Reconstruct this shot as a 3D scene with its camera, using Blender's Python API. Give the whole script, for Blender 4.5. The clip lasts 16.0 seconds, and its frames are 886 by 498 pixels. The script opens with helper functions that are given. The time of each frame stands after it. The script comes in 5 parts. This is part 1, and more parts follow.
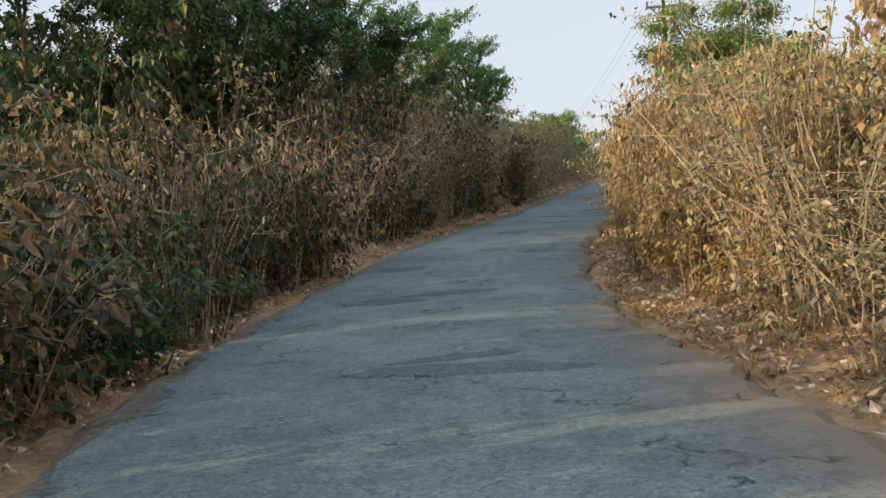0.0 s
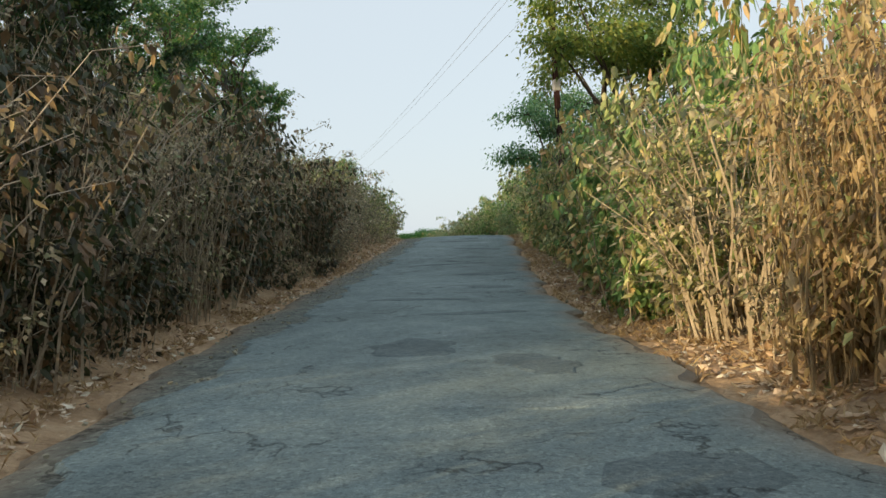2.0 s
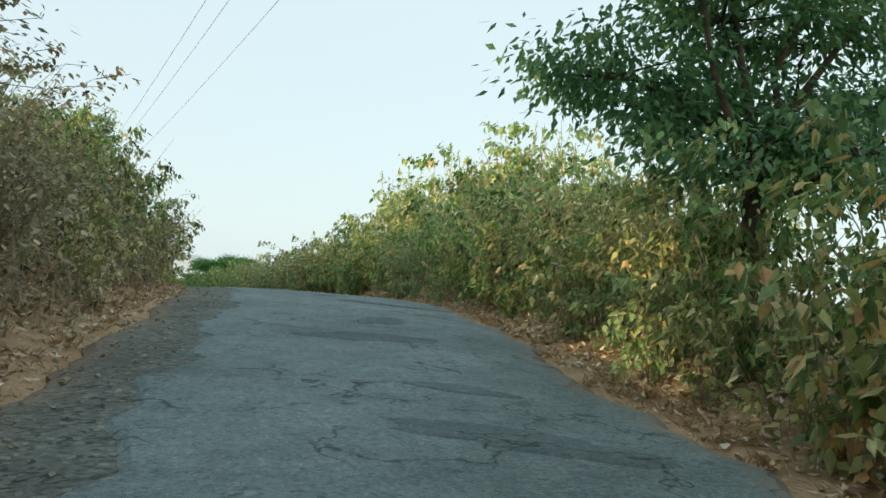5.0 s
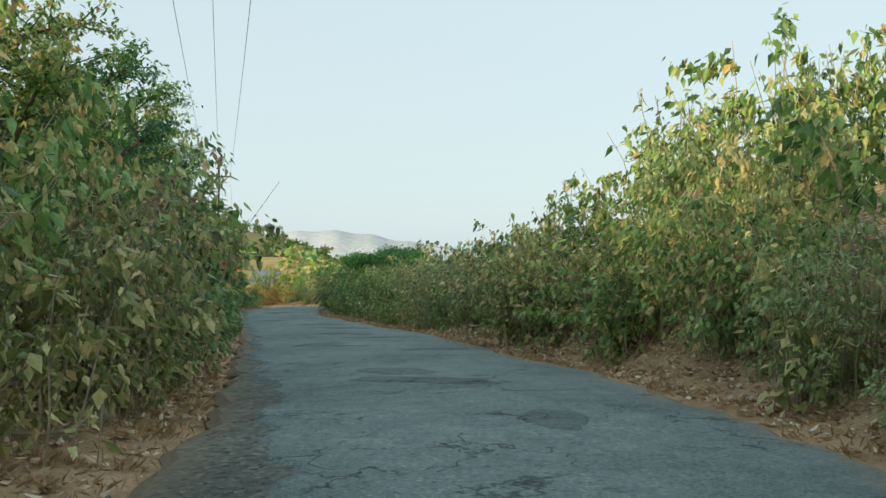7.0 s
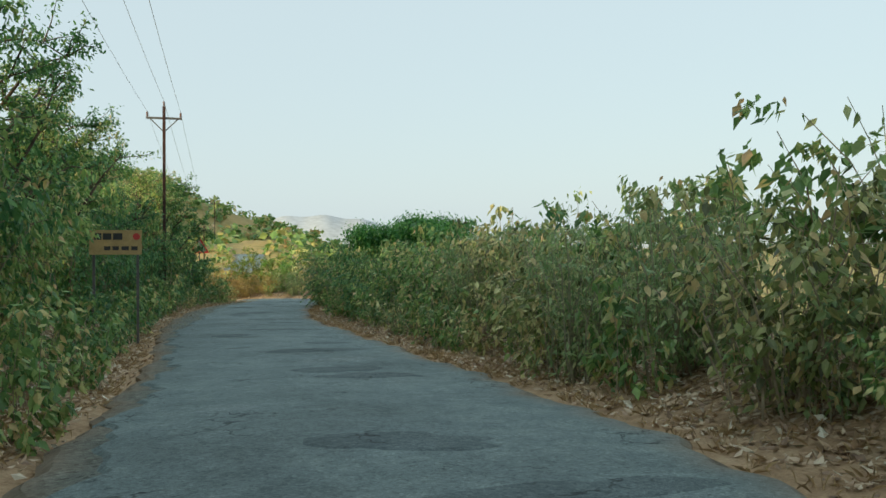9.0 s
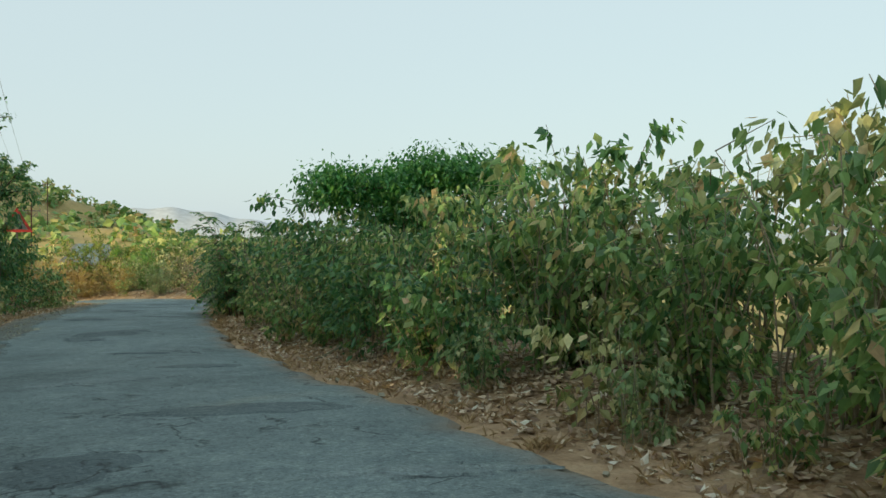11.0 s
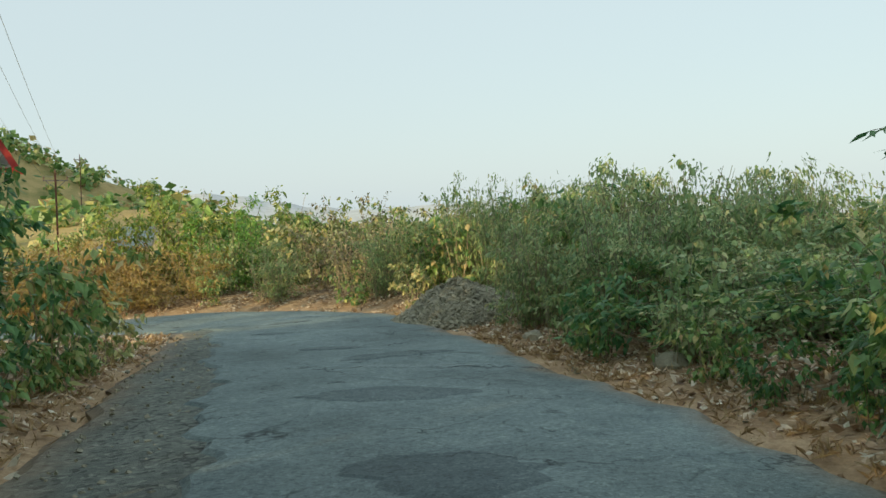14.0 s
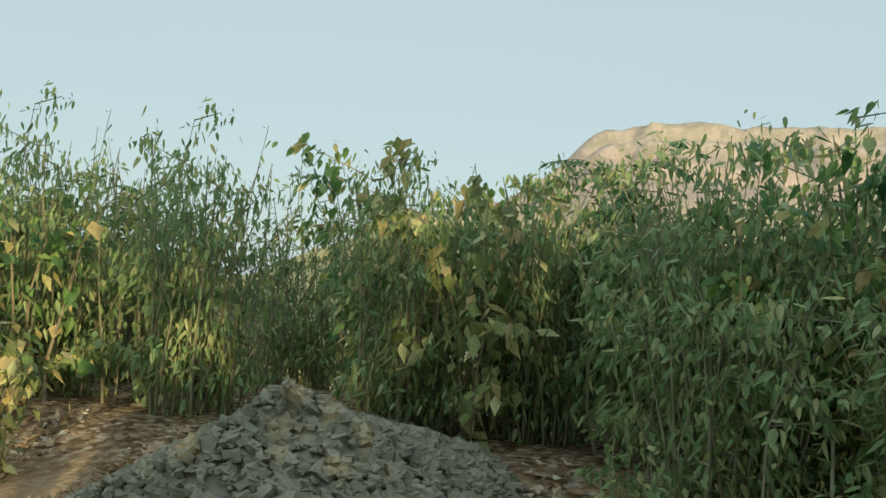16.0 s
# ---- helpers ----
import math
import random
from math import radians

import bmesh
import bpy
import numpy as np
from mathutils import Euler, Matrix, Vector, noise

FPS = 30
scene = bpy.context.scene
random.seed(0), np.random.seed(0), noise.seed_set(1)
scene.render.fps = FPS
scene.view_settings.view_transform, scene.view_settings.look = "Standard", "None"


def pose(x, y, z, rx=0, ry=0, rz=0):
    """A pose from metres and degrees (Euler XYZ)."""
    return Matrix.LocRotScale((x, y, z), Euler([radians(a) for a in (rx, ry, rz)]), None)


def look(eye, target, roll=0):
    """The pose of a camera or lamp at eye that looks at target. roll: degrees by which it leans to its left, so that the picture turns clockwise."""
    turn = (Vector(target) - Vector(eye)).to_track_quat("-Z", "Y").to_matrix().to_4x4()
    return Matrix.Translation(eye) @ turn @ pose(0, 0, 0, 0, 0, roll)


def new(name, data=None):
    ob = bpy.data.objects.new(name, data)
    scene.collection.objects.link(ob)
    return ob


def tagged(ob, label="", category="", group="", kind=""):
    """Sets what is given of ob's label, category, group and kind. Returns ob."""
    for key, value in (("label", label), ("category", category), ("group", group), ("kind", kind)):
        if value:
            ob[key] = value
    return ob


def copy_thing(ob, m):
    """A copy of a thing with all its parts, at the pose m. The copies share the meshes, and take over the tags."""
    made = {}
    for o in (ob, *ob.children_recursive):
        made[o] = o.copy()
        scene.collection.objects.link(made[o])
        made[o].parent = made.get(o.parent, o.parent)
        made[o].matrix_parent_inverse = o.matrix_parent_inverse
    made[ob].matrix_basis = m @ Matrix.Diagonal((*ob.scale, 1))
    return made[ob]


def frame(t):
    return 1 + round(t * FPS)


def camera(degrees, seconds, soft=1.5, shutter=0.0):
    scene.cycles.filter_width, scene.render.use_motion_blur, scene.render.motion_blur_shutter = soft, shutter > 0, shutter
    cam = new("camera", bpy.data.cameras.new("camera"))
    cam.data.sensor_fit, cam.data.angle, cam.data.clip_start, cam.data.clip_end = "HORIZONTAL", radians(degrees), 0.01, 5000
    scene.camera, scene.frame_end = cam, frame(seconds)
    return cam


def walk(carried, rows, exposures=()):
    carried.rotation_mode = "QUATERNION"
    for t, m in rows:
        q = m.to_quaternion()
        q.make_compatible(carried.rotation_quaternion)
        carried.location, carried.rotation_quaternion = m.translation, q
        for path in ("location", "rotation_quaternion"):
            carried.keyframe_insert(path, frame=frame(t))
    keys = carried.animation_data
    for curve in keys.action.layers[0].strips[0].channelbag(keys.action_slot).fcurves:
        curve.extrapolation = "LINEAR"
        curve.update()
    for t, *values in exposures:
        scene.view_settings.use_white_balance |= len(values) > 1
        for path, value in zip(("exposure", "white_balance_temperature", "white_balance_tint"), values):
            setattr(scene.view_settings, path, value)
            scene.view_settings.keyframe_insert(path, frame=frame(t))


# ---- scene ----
cam = camera(56.0, 16.0, soft=1.5)
PATH = [
    (0.0, pose(0.000, 0.000, 1.300, 86.53, 3.72, -0.46)),
    (0.5, pose(-0.472, 3.298, 1.221, 87.05, 4.23, -3.23)),
    (1.0, pose(-0.725, 6.632, 1.190, 88.80, 3.09, -7.07)),
    (1.5, pose(-0.643, 10.115, 1.142, 89.18, 2.92, -12.07)),
    (2.0, pose(-0.305, 13.631, 1.180, 90.49, 2.03, -18.60)),
    (2.5, pose(0.251, 17.070, 1.300, 91.48, 0.63, -26.28)),
    (3.0, pose(1.064, 20.396, 1.463, 93.75, -1.87, -30.02)),
    (3.5, pose(2.065, 23.909, 1.567, 94.29, -2.36, -32.05)),
    (4.0, pose(3.324, 27.384, 1.719, 94.22, -3.48, -33.42)),
    (4.5, pose(4.690, 30.856, 1.949, 93.33, -3.44, -34.12)),
    (5.0, pose(6.054, 34.363, 2.218, 93.09, -3.97, -31.84)),
    (5.6, pose(7.532, 38.212, 2.593, 92.31, -2.93, -28.20)),
    (6.2, pose(9.009, 42.062, 2.967, 91.53, -1.90, -24.57)),
    (6.8, pose(10.394, 45.951, 3.263, 90.75, -0.86, -20.93)),
    (7.3, pose(11.353, 49.263, 3.341, 90.10, 0.00, -17.90)),
    (7.5, pose(11.683, 50.603, 3.326, 90.10, 0.00, -16.30)),
    (8.0, pose(12.396, 53.976, 3.203, 89.70, 0.00, -15.90)),
    (8.2, pose(12.652, 55.330, 3.140, 89.60, 0.00, -15.60)),
    (8.8, pose(13.355, 59.406, 2.952, 89.44, -0.05, -19.25)),
    (9.4, pose(13.958, 63.497, 2.764, 89.29, -0.11, -22.90)),
    (10.0, pose(14.461, 67.602, 2.577, 89.13, -0.16, -26.55)),
    (10.5, pose(14.803, 71.032, 2.420, 89.00, -0.21, -29.60)),
    (11.0, pose(15.125, 74.539, 2.144, 89.10, -0.52, -30.59)),
    (11.5, pose(15.294, 78.005, 1.983, 88.90, -0.83, -31.09)),
    (12.0, pose(15.533, 81.518, 1.858, 89.20, 0.82, -27.81)),
    (12.5, pose(15.767, 84.947, 1.697, 89.30, 1.48, -23.82)),
    (13.0, pose(16.068, 88.339, 1.535, 89.11, 0.85, -19.41)),
    (13.5, pose(16.733, 91.616, 1.448, 88.91, 0.91, -21.91)),
    (14.0, pose(17.325, 94.762, 1.362, 87.60, 1.31, -28.42)),
    (14.5, pose(18.048, 97.834, 1.240, 87.40, 0.58, -30.21)),
    (15.0, pose(18.934, 100.814, 1.080, 88.02, -1.21, -42.28)),
    (15.5, pose(19.850, 103.693, 0.921, 90.28, -3.14, -65.86)),
    (16.0, pose(20.594, 106.495, 0.764, 92.69, -4.06, -76.46)),
]
walk(cam, PATH, exposures=[(0.0, 0.2, 6480, 8), (0.4, 0.45, 6450, 6), (0.7, 0.42, 6450, 4), (0.95, 0.18, 6450, 3), (1.2, 0.1, 6450, 2), (1.6, 0.1, 6480, 1), (2.0, 0.2, 6500, -1), (2.4, 0.08, 6420, -6), (3.5, 0.4, 6480, -7), (5.0, 0.36, 6430, -9), (8.0, 0.15, 6350, -9), (12.0, 0.1, 6460, -11), (13.0, 0.08, 6470, -9), (15.0, 0.18, 6510, -9), (15.5, 0.15, 6440, -12), (16.0, -0.1, 6250, -13)])

# ---- world, sun ----
SUN_ELEV = radians(12.0)
SUN_AWAY = Vector((-0.957, -0.29, 0.0)).normalized()
world = bpy.data.worlds.new("sky")
scene.world = world
world.use_nodes = True
wn = world.node_tree.nodes
wl = world.node_tree.links
sky = wn.new("ShaderNodeTexSky")
sky.sky_type = "NISHITA"
sky.sun_disc = False
sky.sun_elevation = SUN_ELEV
sky.sun_rotation = math.atan2(SUN_AWAY.x, SUN_AWAY.y)
sky.air_density = 1.2
sky.dust_density = 1.6
sky.ozone_density = 1.0
haze = wn.new("ShaderNodeMix")
haze.data_type = "RGBA"
haze.inputs[0].default_value = 0.82
haze.inputs[7].default_value = (4.7, 4.87, 5.65, 1)
wl.new(sky.outputs["Color"], haze.inputs[6])
wn["Background"].inputs["Strength"].default_value = 0.15
wl.new(haze.outputs[2], wn["Background"].inputs["Color"])
sun = new("sun", bpy.data.lights.new("sun", "SUN"))
sun.data.energy = 5.0
sun.data.angle = radians(0.6)
sun.data.color = (1.0, 0.71, 0.43)
toward = SUN_AWAY * math.cos(SUN_ELEV) + Vector((0, 0, math.sin(SUN_ELEV)))
sun.matrix_world = look(toward * 50, (0, 0, 0))
scene.view_settings.exposure = 0.0


# ---- materials ----
def mat_base(name):
    m = bpy.data.materials.new(name)
    m.use_nodes = True
    nt = m.node_tree
    return m, nt, nt.nodes["Principled BSDF"]


def node(nt, kind, **kw):
    n = nt.nodes.new(kind)
    for k, v in kw.items():
        n.inputs[k].default_value = v
    return n


def ramp(nt, fac, stops):
    r = nt.nodes.new("ShaderNodeValToRGB")
    el = r.color_ramp.elements
    while len(el) < len(stops):
        el.new(0.5)
    for e, (p, c) in zip(el, stops):
        e.position = p
        e.color = (*c, 1)
    nt.links.new(fac, r.inputs["Fac"])
    return r.outputs["Color"]


def mixed(nt, fac, a, b, how="MIX"):
    n = nt.nodes.new("ShaderNodeMix")
    n.data_type = "RGBA"
    n.blend_type = how
    for k, v in ((0, fac), (6, a), (7, b)):
        if isinstance(v, (int, float)):
            n.inputs[k].default_value = v
        elif isinstance(v, tuple):
            n.inputs[k].default_value = (*v, 1)
        else:
            nt.links.new(v, n.inputs[k])
    return n.outputs[2]


def noise_tex(nt, scale, detail=4.0, rough=0.6, vec=None):
    n = node(nt, "ShaderNodeTexNoise", Scale=scale, Detail=detail, Roughness=rough)
    if vec is None:
        vec = nt.nodes.new("ShaderNodeNewGeometry").outputs["Position"]
    nt.links.new(vec, n.inputs["Vector"])
    return n.outputs["Fac"]


def bump(nt, bsdf, height, strength=0.5, distance=0.02):
    b = node(nt, "ShaderNodeBump", Strength=strength, Distance=distance)
    nt.links.new(height, b.inputs["Height"])
    nt.links.new(b.outputs["Normal"], bsdf.inputs["Normal"])


def leaf_mat(name, stops, through_light=0.34):
    m, nt, b = mat_base(name)
    geo = nt.nodes.new("ShaderNodeNewGeometry")
    info = nt.nodes.new("ShaderNodeObjectInfo")
    add = nt.nodes.new("ShaderNodeMath")
    add.operation = "MULTIPLY_ADD"
    nt.links.new(info.outputs["Random"], add.inputs[0])
    add.inputs[1].default_value = 0.3
    nt.links.new(geo.outputs["Random Per Island"], add.inputs[2])
    sub = nt.nodes.new("ShaderNodeMath")
    sub.operation = "SUBTRACT"
    sub.use_clamp = True
    nt.links.new(add.outputs[0], sub.inputs[0])
    sub.inputs[1].default_value = 0.15
    col = ramp(nt, sub.outputs[0], stops)
    n = noise_tex(nt, 22.0, 2.0)
    col = mixed(nt, 0.35, col, ramp(nt, n, [(0.3, (0.55, 0.5, 0.42)), (0.7, (1.25, 1.2, 1.1))]), "MULTIPLY")
    nt.links.new(col, b.inputs["Base Color"])
    b.inputs["Roughness"].default_value = 0.46
    b.inputs["Specular IOR Level"].default_value = 0.55
    tr = nt.nodes.new("ShaderNodeBsdfTranslucent")
    nt.links.new(col, tr.inputs["Color"])
    mx = nt.nodes.new("ShaderNodeMixShader")
    mx.inputs[0].default_value = through_light
    nt.links.new(b.outputs[0], mx.inputs[1])
    nt.links.new(tr.outputs[0], mx.inputs[2])
    nt.links.new(mx.outputs[0], nt.nodes["Material Output"].inputs["Surface"])
    return m


def plain_mat(name, lo, hi, scale=3.0, rough=0.85, relief=0.4, metal=0.0):
    m, nt, b = mat_base(name)
    n1 = noise_tex(nt, scale, 5.0)
    n2 = noise_tex(nt, scale * 9, 3.0)
    c = ramp(nt, n1, [(0.3, lo), (0.7, hi)])
    c = mixed(nt, 0.4, c, ramp(nt, n2, [(0.3, (0.6, 0.6, 0.6)), (0.7, (1.2, 1.2, 1.2))]), "MULTIPLY")
    nt.links.new(c, b.inputs["Base Color"])
    b.inputs["Roughness"].default_value = rough
    b.inputs["Metallic"].default_value = metal
    bump(nt, b, n2, relief, 0.01)
    return m


DRY = leaf_mat("dry_leaf", [(0.0, (0.13, 0.095, 0.06)), (0.25, (0.32, 0.22, 0.115)), (0.55, (0.47, 0.35, 0.175)), (0.8, (0.56, 0.44, 0.23)), (0.92, (0.30, 0.29, 0.11)), (1.0, (0.20, 0.23, 0.09))])
OLIVE = leaf_mat("olive_leaf", [(0.0, (0.081, 0.096, 0.042)), (0.28, (0.230, 0.281, 0.103)), (0.48, (0.380, 0.429, 0.158)), (0.62, (0.210, 0.310, 0.097)), (0.75, (0.516, 0.495, 0.218)), (0.88, (0.637, 0.509, 0.254)), (1.0, (0.750, 0.750, 0.374))])
MIXED = leaf_mat("mixed_leaf", [(0.0, (0.088, 0.177, 0.057)), (0.3, (0.191, 0.346, 0.109)), (0.58, (0.307, 0.471, 0.148)), (0.76, (0.466, 0.530, 0.205)), (0.88, (0.688, 0.600, 0.256)), (0.95, (0.645, 0.447, 0.244)), (1.0, (0.483, 0.616, 0.217))])
CANE = leaf_mat("greyish_leaf", [(0.0, (0.194, 0.306, 0.134)), (0.4, (0.307, 0.442, 0.194)), (0.7, (0.421, 0.510, 0.237)), (0.9, (0.535, 0.527, 0.268)), (1.0, (0.243, 0.390, 0.149))])
# Brown-green leaf, darkened to carry the shade on the left bank.
SHADE_BROWN = leaf_mat("shade_brown_leaf", [(0.0, (0.025, 0.029, 0.014)), (0.3, (0.061, 0.072, 0.029)), (0.5, (0.043, 0.072, 0.025)), (0.7, (0.122, 0.083, 0.043)), (0.88, (0.194, 0.122, 0.061)), (1.0, (0.259, 0.180, 0.086))])
BRUSH = leaf_mat("brush_leaf", [(0.0, (0.081, 0.074, 0.047)), (0.35, (0.336, 0.296, 0.181)), (0.6, (0.215, 0.262, 0.121)), (0.82, (0.564, 0.457, 0.282)), (1.0, (0.750, 0.685, 0.484))])
AUTUMN = leaf_mat("autumn_leaf", [(0.0, (0.128, 0.208, 0.075)), (0.4, (0.240, 0.336, 0.105)), (0.65, (0.416, 0.400, 0.150)), (0.85, (0.640, 0.464, 0.165)), (1.0, (0.720, 0.432, 0.225))], 0.35)
# Darker copy of the green leaf: the bank's shade as colour.
SHADE_GREEN = leaf_mat("shade_green_leaf", [(0.0, (0.022, 0.06, 0.026)), (0.5, (0.045, 0.105, 0.04)), (0.9, (0.085, 0.15, 0.05)), (1.0, (0.16, 0.2, 0.06))])
TEAL = leaf_mat("glossy_green_leaf", [(0.0, (0.088, 0.213, 0.100)), (0.5, (0.163, 0.338, 0.150)), (1.0, (0.300, 0.450, 0.188))], 0.4)
LIME = leaf_mat("lime_leaf", [(0.0, (0.10, 0.27, 0.06)), (0.5, (0.17, 0.38, 0.08)), (1.0, (0.30, 0.46, 0.11))], 0.4)
GOLD = leaf_mat("golden_leaf", [(0.0, (0.34, 0.23, 0.08)), (0.5, (0.46, 0.34, 0.12)), (1.0, (0.34, 0.32, 0.09))])
GREEN = leaf_mat("green_leaf", [(0.0, (0.056, 0.160, 0.064)), (0.4, (0.097, 0.240, 0.089)), (0.8, (0.160, 0.328, 0.097)), (1.0, (0.289, 0.384, 0.112))])
BRIGHT = leaf_mat("bright_leaf", [(0.0, (0.10, 0.20, 0.05)), (0.5, (0.21, 0.31, 0.065)), (1.0, (0.38, 0.40, 0.09))], 0.35)
FRESH = leaf_mat("fresh_leaf", [(0.0, (0.04, 0.17, 0.05)), (0.5, (0.08, 0.27, 0.06)), (1.0, (0.17, 0.36, 0.08))], 0.35)
STRAW = leaf_mat("straw_blade", [(0.0, (0.330, 0.231, 0.121)), (0.5, (0.484, 0.352, 0.187)), (1.0, (0.605, 0.484, 0.286))])
LITTER = leaf_mat("fallen_leaf", [(0.0, (0.253, 0.172, 0.114)), (0.4, (0.531, 0.383, 0.243)), (0.75, (0.683, 0.568, 0.415)), (1.0, (0.750, 0.750, 0.643))], 0.05)
GOLD_STEM = plain_mat("straw_stem", (0.24, 0.185, 0.11), (0.46, 0.365, 0.21), 6.0)
TAN_STEM = plain_mat("tan_stem", (0.25, 0.20, 0.14), (0.50, 0.42, 0.29), 6.0)
STEM = plain_mat("stem_bark", (0.10, 0.075, 0.05), (0.30, 0.24, 0.16), 6.0)
PALE_STEM = plain_mat("pale_stem", (0.22, 0.21, 0.13), (0.40, 0.37, 0.25), 6.0)
GREY_STEM = plain_mat("grey_twig", (0.28, 0.235, 0.18), (0.54, 0.46, 0.35), 6.0)
BARK = plain_mat("dark_bark", (0.045, 0.036, 0.028), (0.17, 0.125, 0.09), 4.0, 0.9, 0.8)
STONE = plain_mat("basalt_stone", (0.21, 0.205, 0.15), (0.42, 0.395, 0.29), 5.0, 0.9, 0.6)
RUST = plain_mat("rusty_steel", (0.022, 0.015, 0.014), (0.085, 0.032, 0.024), 1.2, 0.75, 0.4, 0.2)
IRON = plain_mat("dull_steel", (0.10, 0.10, 0.10), (0.18, 0.17, 0.16), 4.0, 0.6, 0.3, 0.4)
WIRE = plain_mat("wire_metal", (0.3, 0.31, 0.32), (0.42, 0.43, 0.44), 4.0, 0.5, 0.0, 0.6)
GLAZE = plain_mat("brown_porcelain", (0.12, 0.06, 0.04), (0.2, 0.1, 0.06), 4.0, 0.3, 0.0)
WOOD = plain_mat("grey_wood", (0.14, 0.11, 0.08), (0.30, 0.25, 0.19), 3.0, 0.9, 0.7)
RED = plain_mat("red_paint", (0.40, 0.03, 0.03), (0.55, 0.06, 0.05), 5.0, 0.5, 0.1)
WHITE = plain_mat("dusty_white_paint", (0.50, 0.49, 0.46), (0.62, 0.61, 0.58), 5.0, 0.6, 0.1)
# Face paint of the warning sign, a darker grey than WHITE.
GREY_WHITE = plain_mat("grey_white_paint", (0.16, 0.155, 0.14), (0.34, 0.33, 0.30), 6.0, 0.7, 0.1)
BLACK = plain_mat("black_paint", (0.02, 0.02, 0.02), (0.04, 0.04, 0.04), 5.0, 0.5, 0.1)
YELLOW = plain_mat("faded_yellow_paint", (0.36, 0.25, 0.10), (0.50, 0.36, 0.16), 4.0, 0.6, 0.1)


def ground_mat():
    m, nt, b = mat_base("dry_soil")
    at = nt.nodes.new("ShaderNodeAttribute")
    at.attribute_name = "away"
    vg = nt.nodes.new("ShaderNodeAttribute")
    vg.attribute_name = "under"
    big = noise_tex(nt, 0.8, 5.0)
    mid = noise_tex(nt, 2.6, 6.0, 0.7)
    fine = noise_tex(nt, 30.0, 4.0, 0.7)
    soil = ramp(nt, mid, [(0.28, (0.27, 0.185, 0.11)), (0.5, (0.45, 0.32, 0.195)), (0.72, (0.56, 0.43, 0.28))])
    cells = nt.nodes.new("ShaderNodeTexVoronoi")
    cells.inputs["Scale"].default_value = 15.0
    geo = nt.nodes.new("ShaderNodeNewGeometry")
    stretch = nt.nodes.new("ShaderNodeVectorMath")
    stretch.operation = "ADD"
    nt.links.new(geo.outputs["Position"], stretch.inputs[0])
    shake = node(nt, "ShaderNodeTexNoise", Scale=9.0, Detail=2.0)
    nt.links.new(geo.outputs["Position"], shake.inputs["Vector"])
    small = nt.nodes.new("ShaderNodeVectorMath")
    small.operation = "SCALE"
    small.inputs["Scale"].default_value = 0.12
    nt.links.new(shake.outputs["Color"], small.inputs[0])
    nt.links.new(small.outputs[0], stretch.inputs[1])
    nt.links.new(stretch.outputs[0], cells.inputs["Vector"])
    one = nt.nodes.new("ShaderNodeSeparateColor")
    nt.links.new(cells.outputs["Color"], one.inputs[0])
    leafy = ramp(nt, one.outputs[0], [(0.0, (0.13, 0.08, 0.045)), (0.3, (0.30, 0.20, 0.115)), (0.6, (0.43, 0.31, 0.19)), (0.85, (0.52, 0.42, 0.29)), (1.0, (0.62, 0.55, 0.44))])
    rim = ramp(nt, cells.outputs["Distance"], [(0.25, (1.1, 1.1, 1.1)), (0.75, (0.5, 0.48, 0.45))])
    leafy = mixed(nt, 0.9, leafy, rim, "MULTIPLY")
    f = nt.nodes.new("ShaderNodeMath")
    f.operation = "MULTIPLY_ADD"
    f.use_clamp = True
    nt.links.new(big, f.inputs[0])
    f.inputs[1].default_value = 3.0
    f.inputs[2].default_value = -1.75
    g = nt.nodes.new("ShaderNodeMath")
    g.operation = "ADD"
    g.use_clamp = True
    nt.links.new(f.outputs[0], g.inputs[0])
    nt.links.new(vg.outputs["Fac"], g.inputs[1])
    near = mixed(nt, g.outputs[0], soil, leafy)
    grass = ramp(nt, noise_tex(nt, 0.07, 9.0, 0.75), [(0.34, (0.15, 0.18, 0.075)), (0.44, (0.30, 0.27, 0.11)), (0.54, (0.45, 0.35, 0.16)), (0.66, (0.34, 0.29, 0.125)), (0.74, (0.16, 0.18, 0.08))])
    col = mixed(nt, at.outputs["Fac"], near, grass)
    col = mixed(nt, 0.5, col, ramp(nt, fine, [(0.25, (0.6, 0.58, 0.55)), (0.75, (1.3, 1.3, 1.3))]), "MULTIPLY")
    nt.links.new(col, b.inputs["Base Color"])
    b.inputs["Roughness"].default_value = 0.95
    b.inputs["Specular IOR Level"].default_value = 0.15
    bump(nt, b, mixed(nt, 0.5, fine, rim), 0.9, 0.04)
    return m


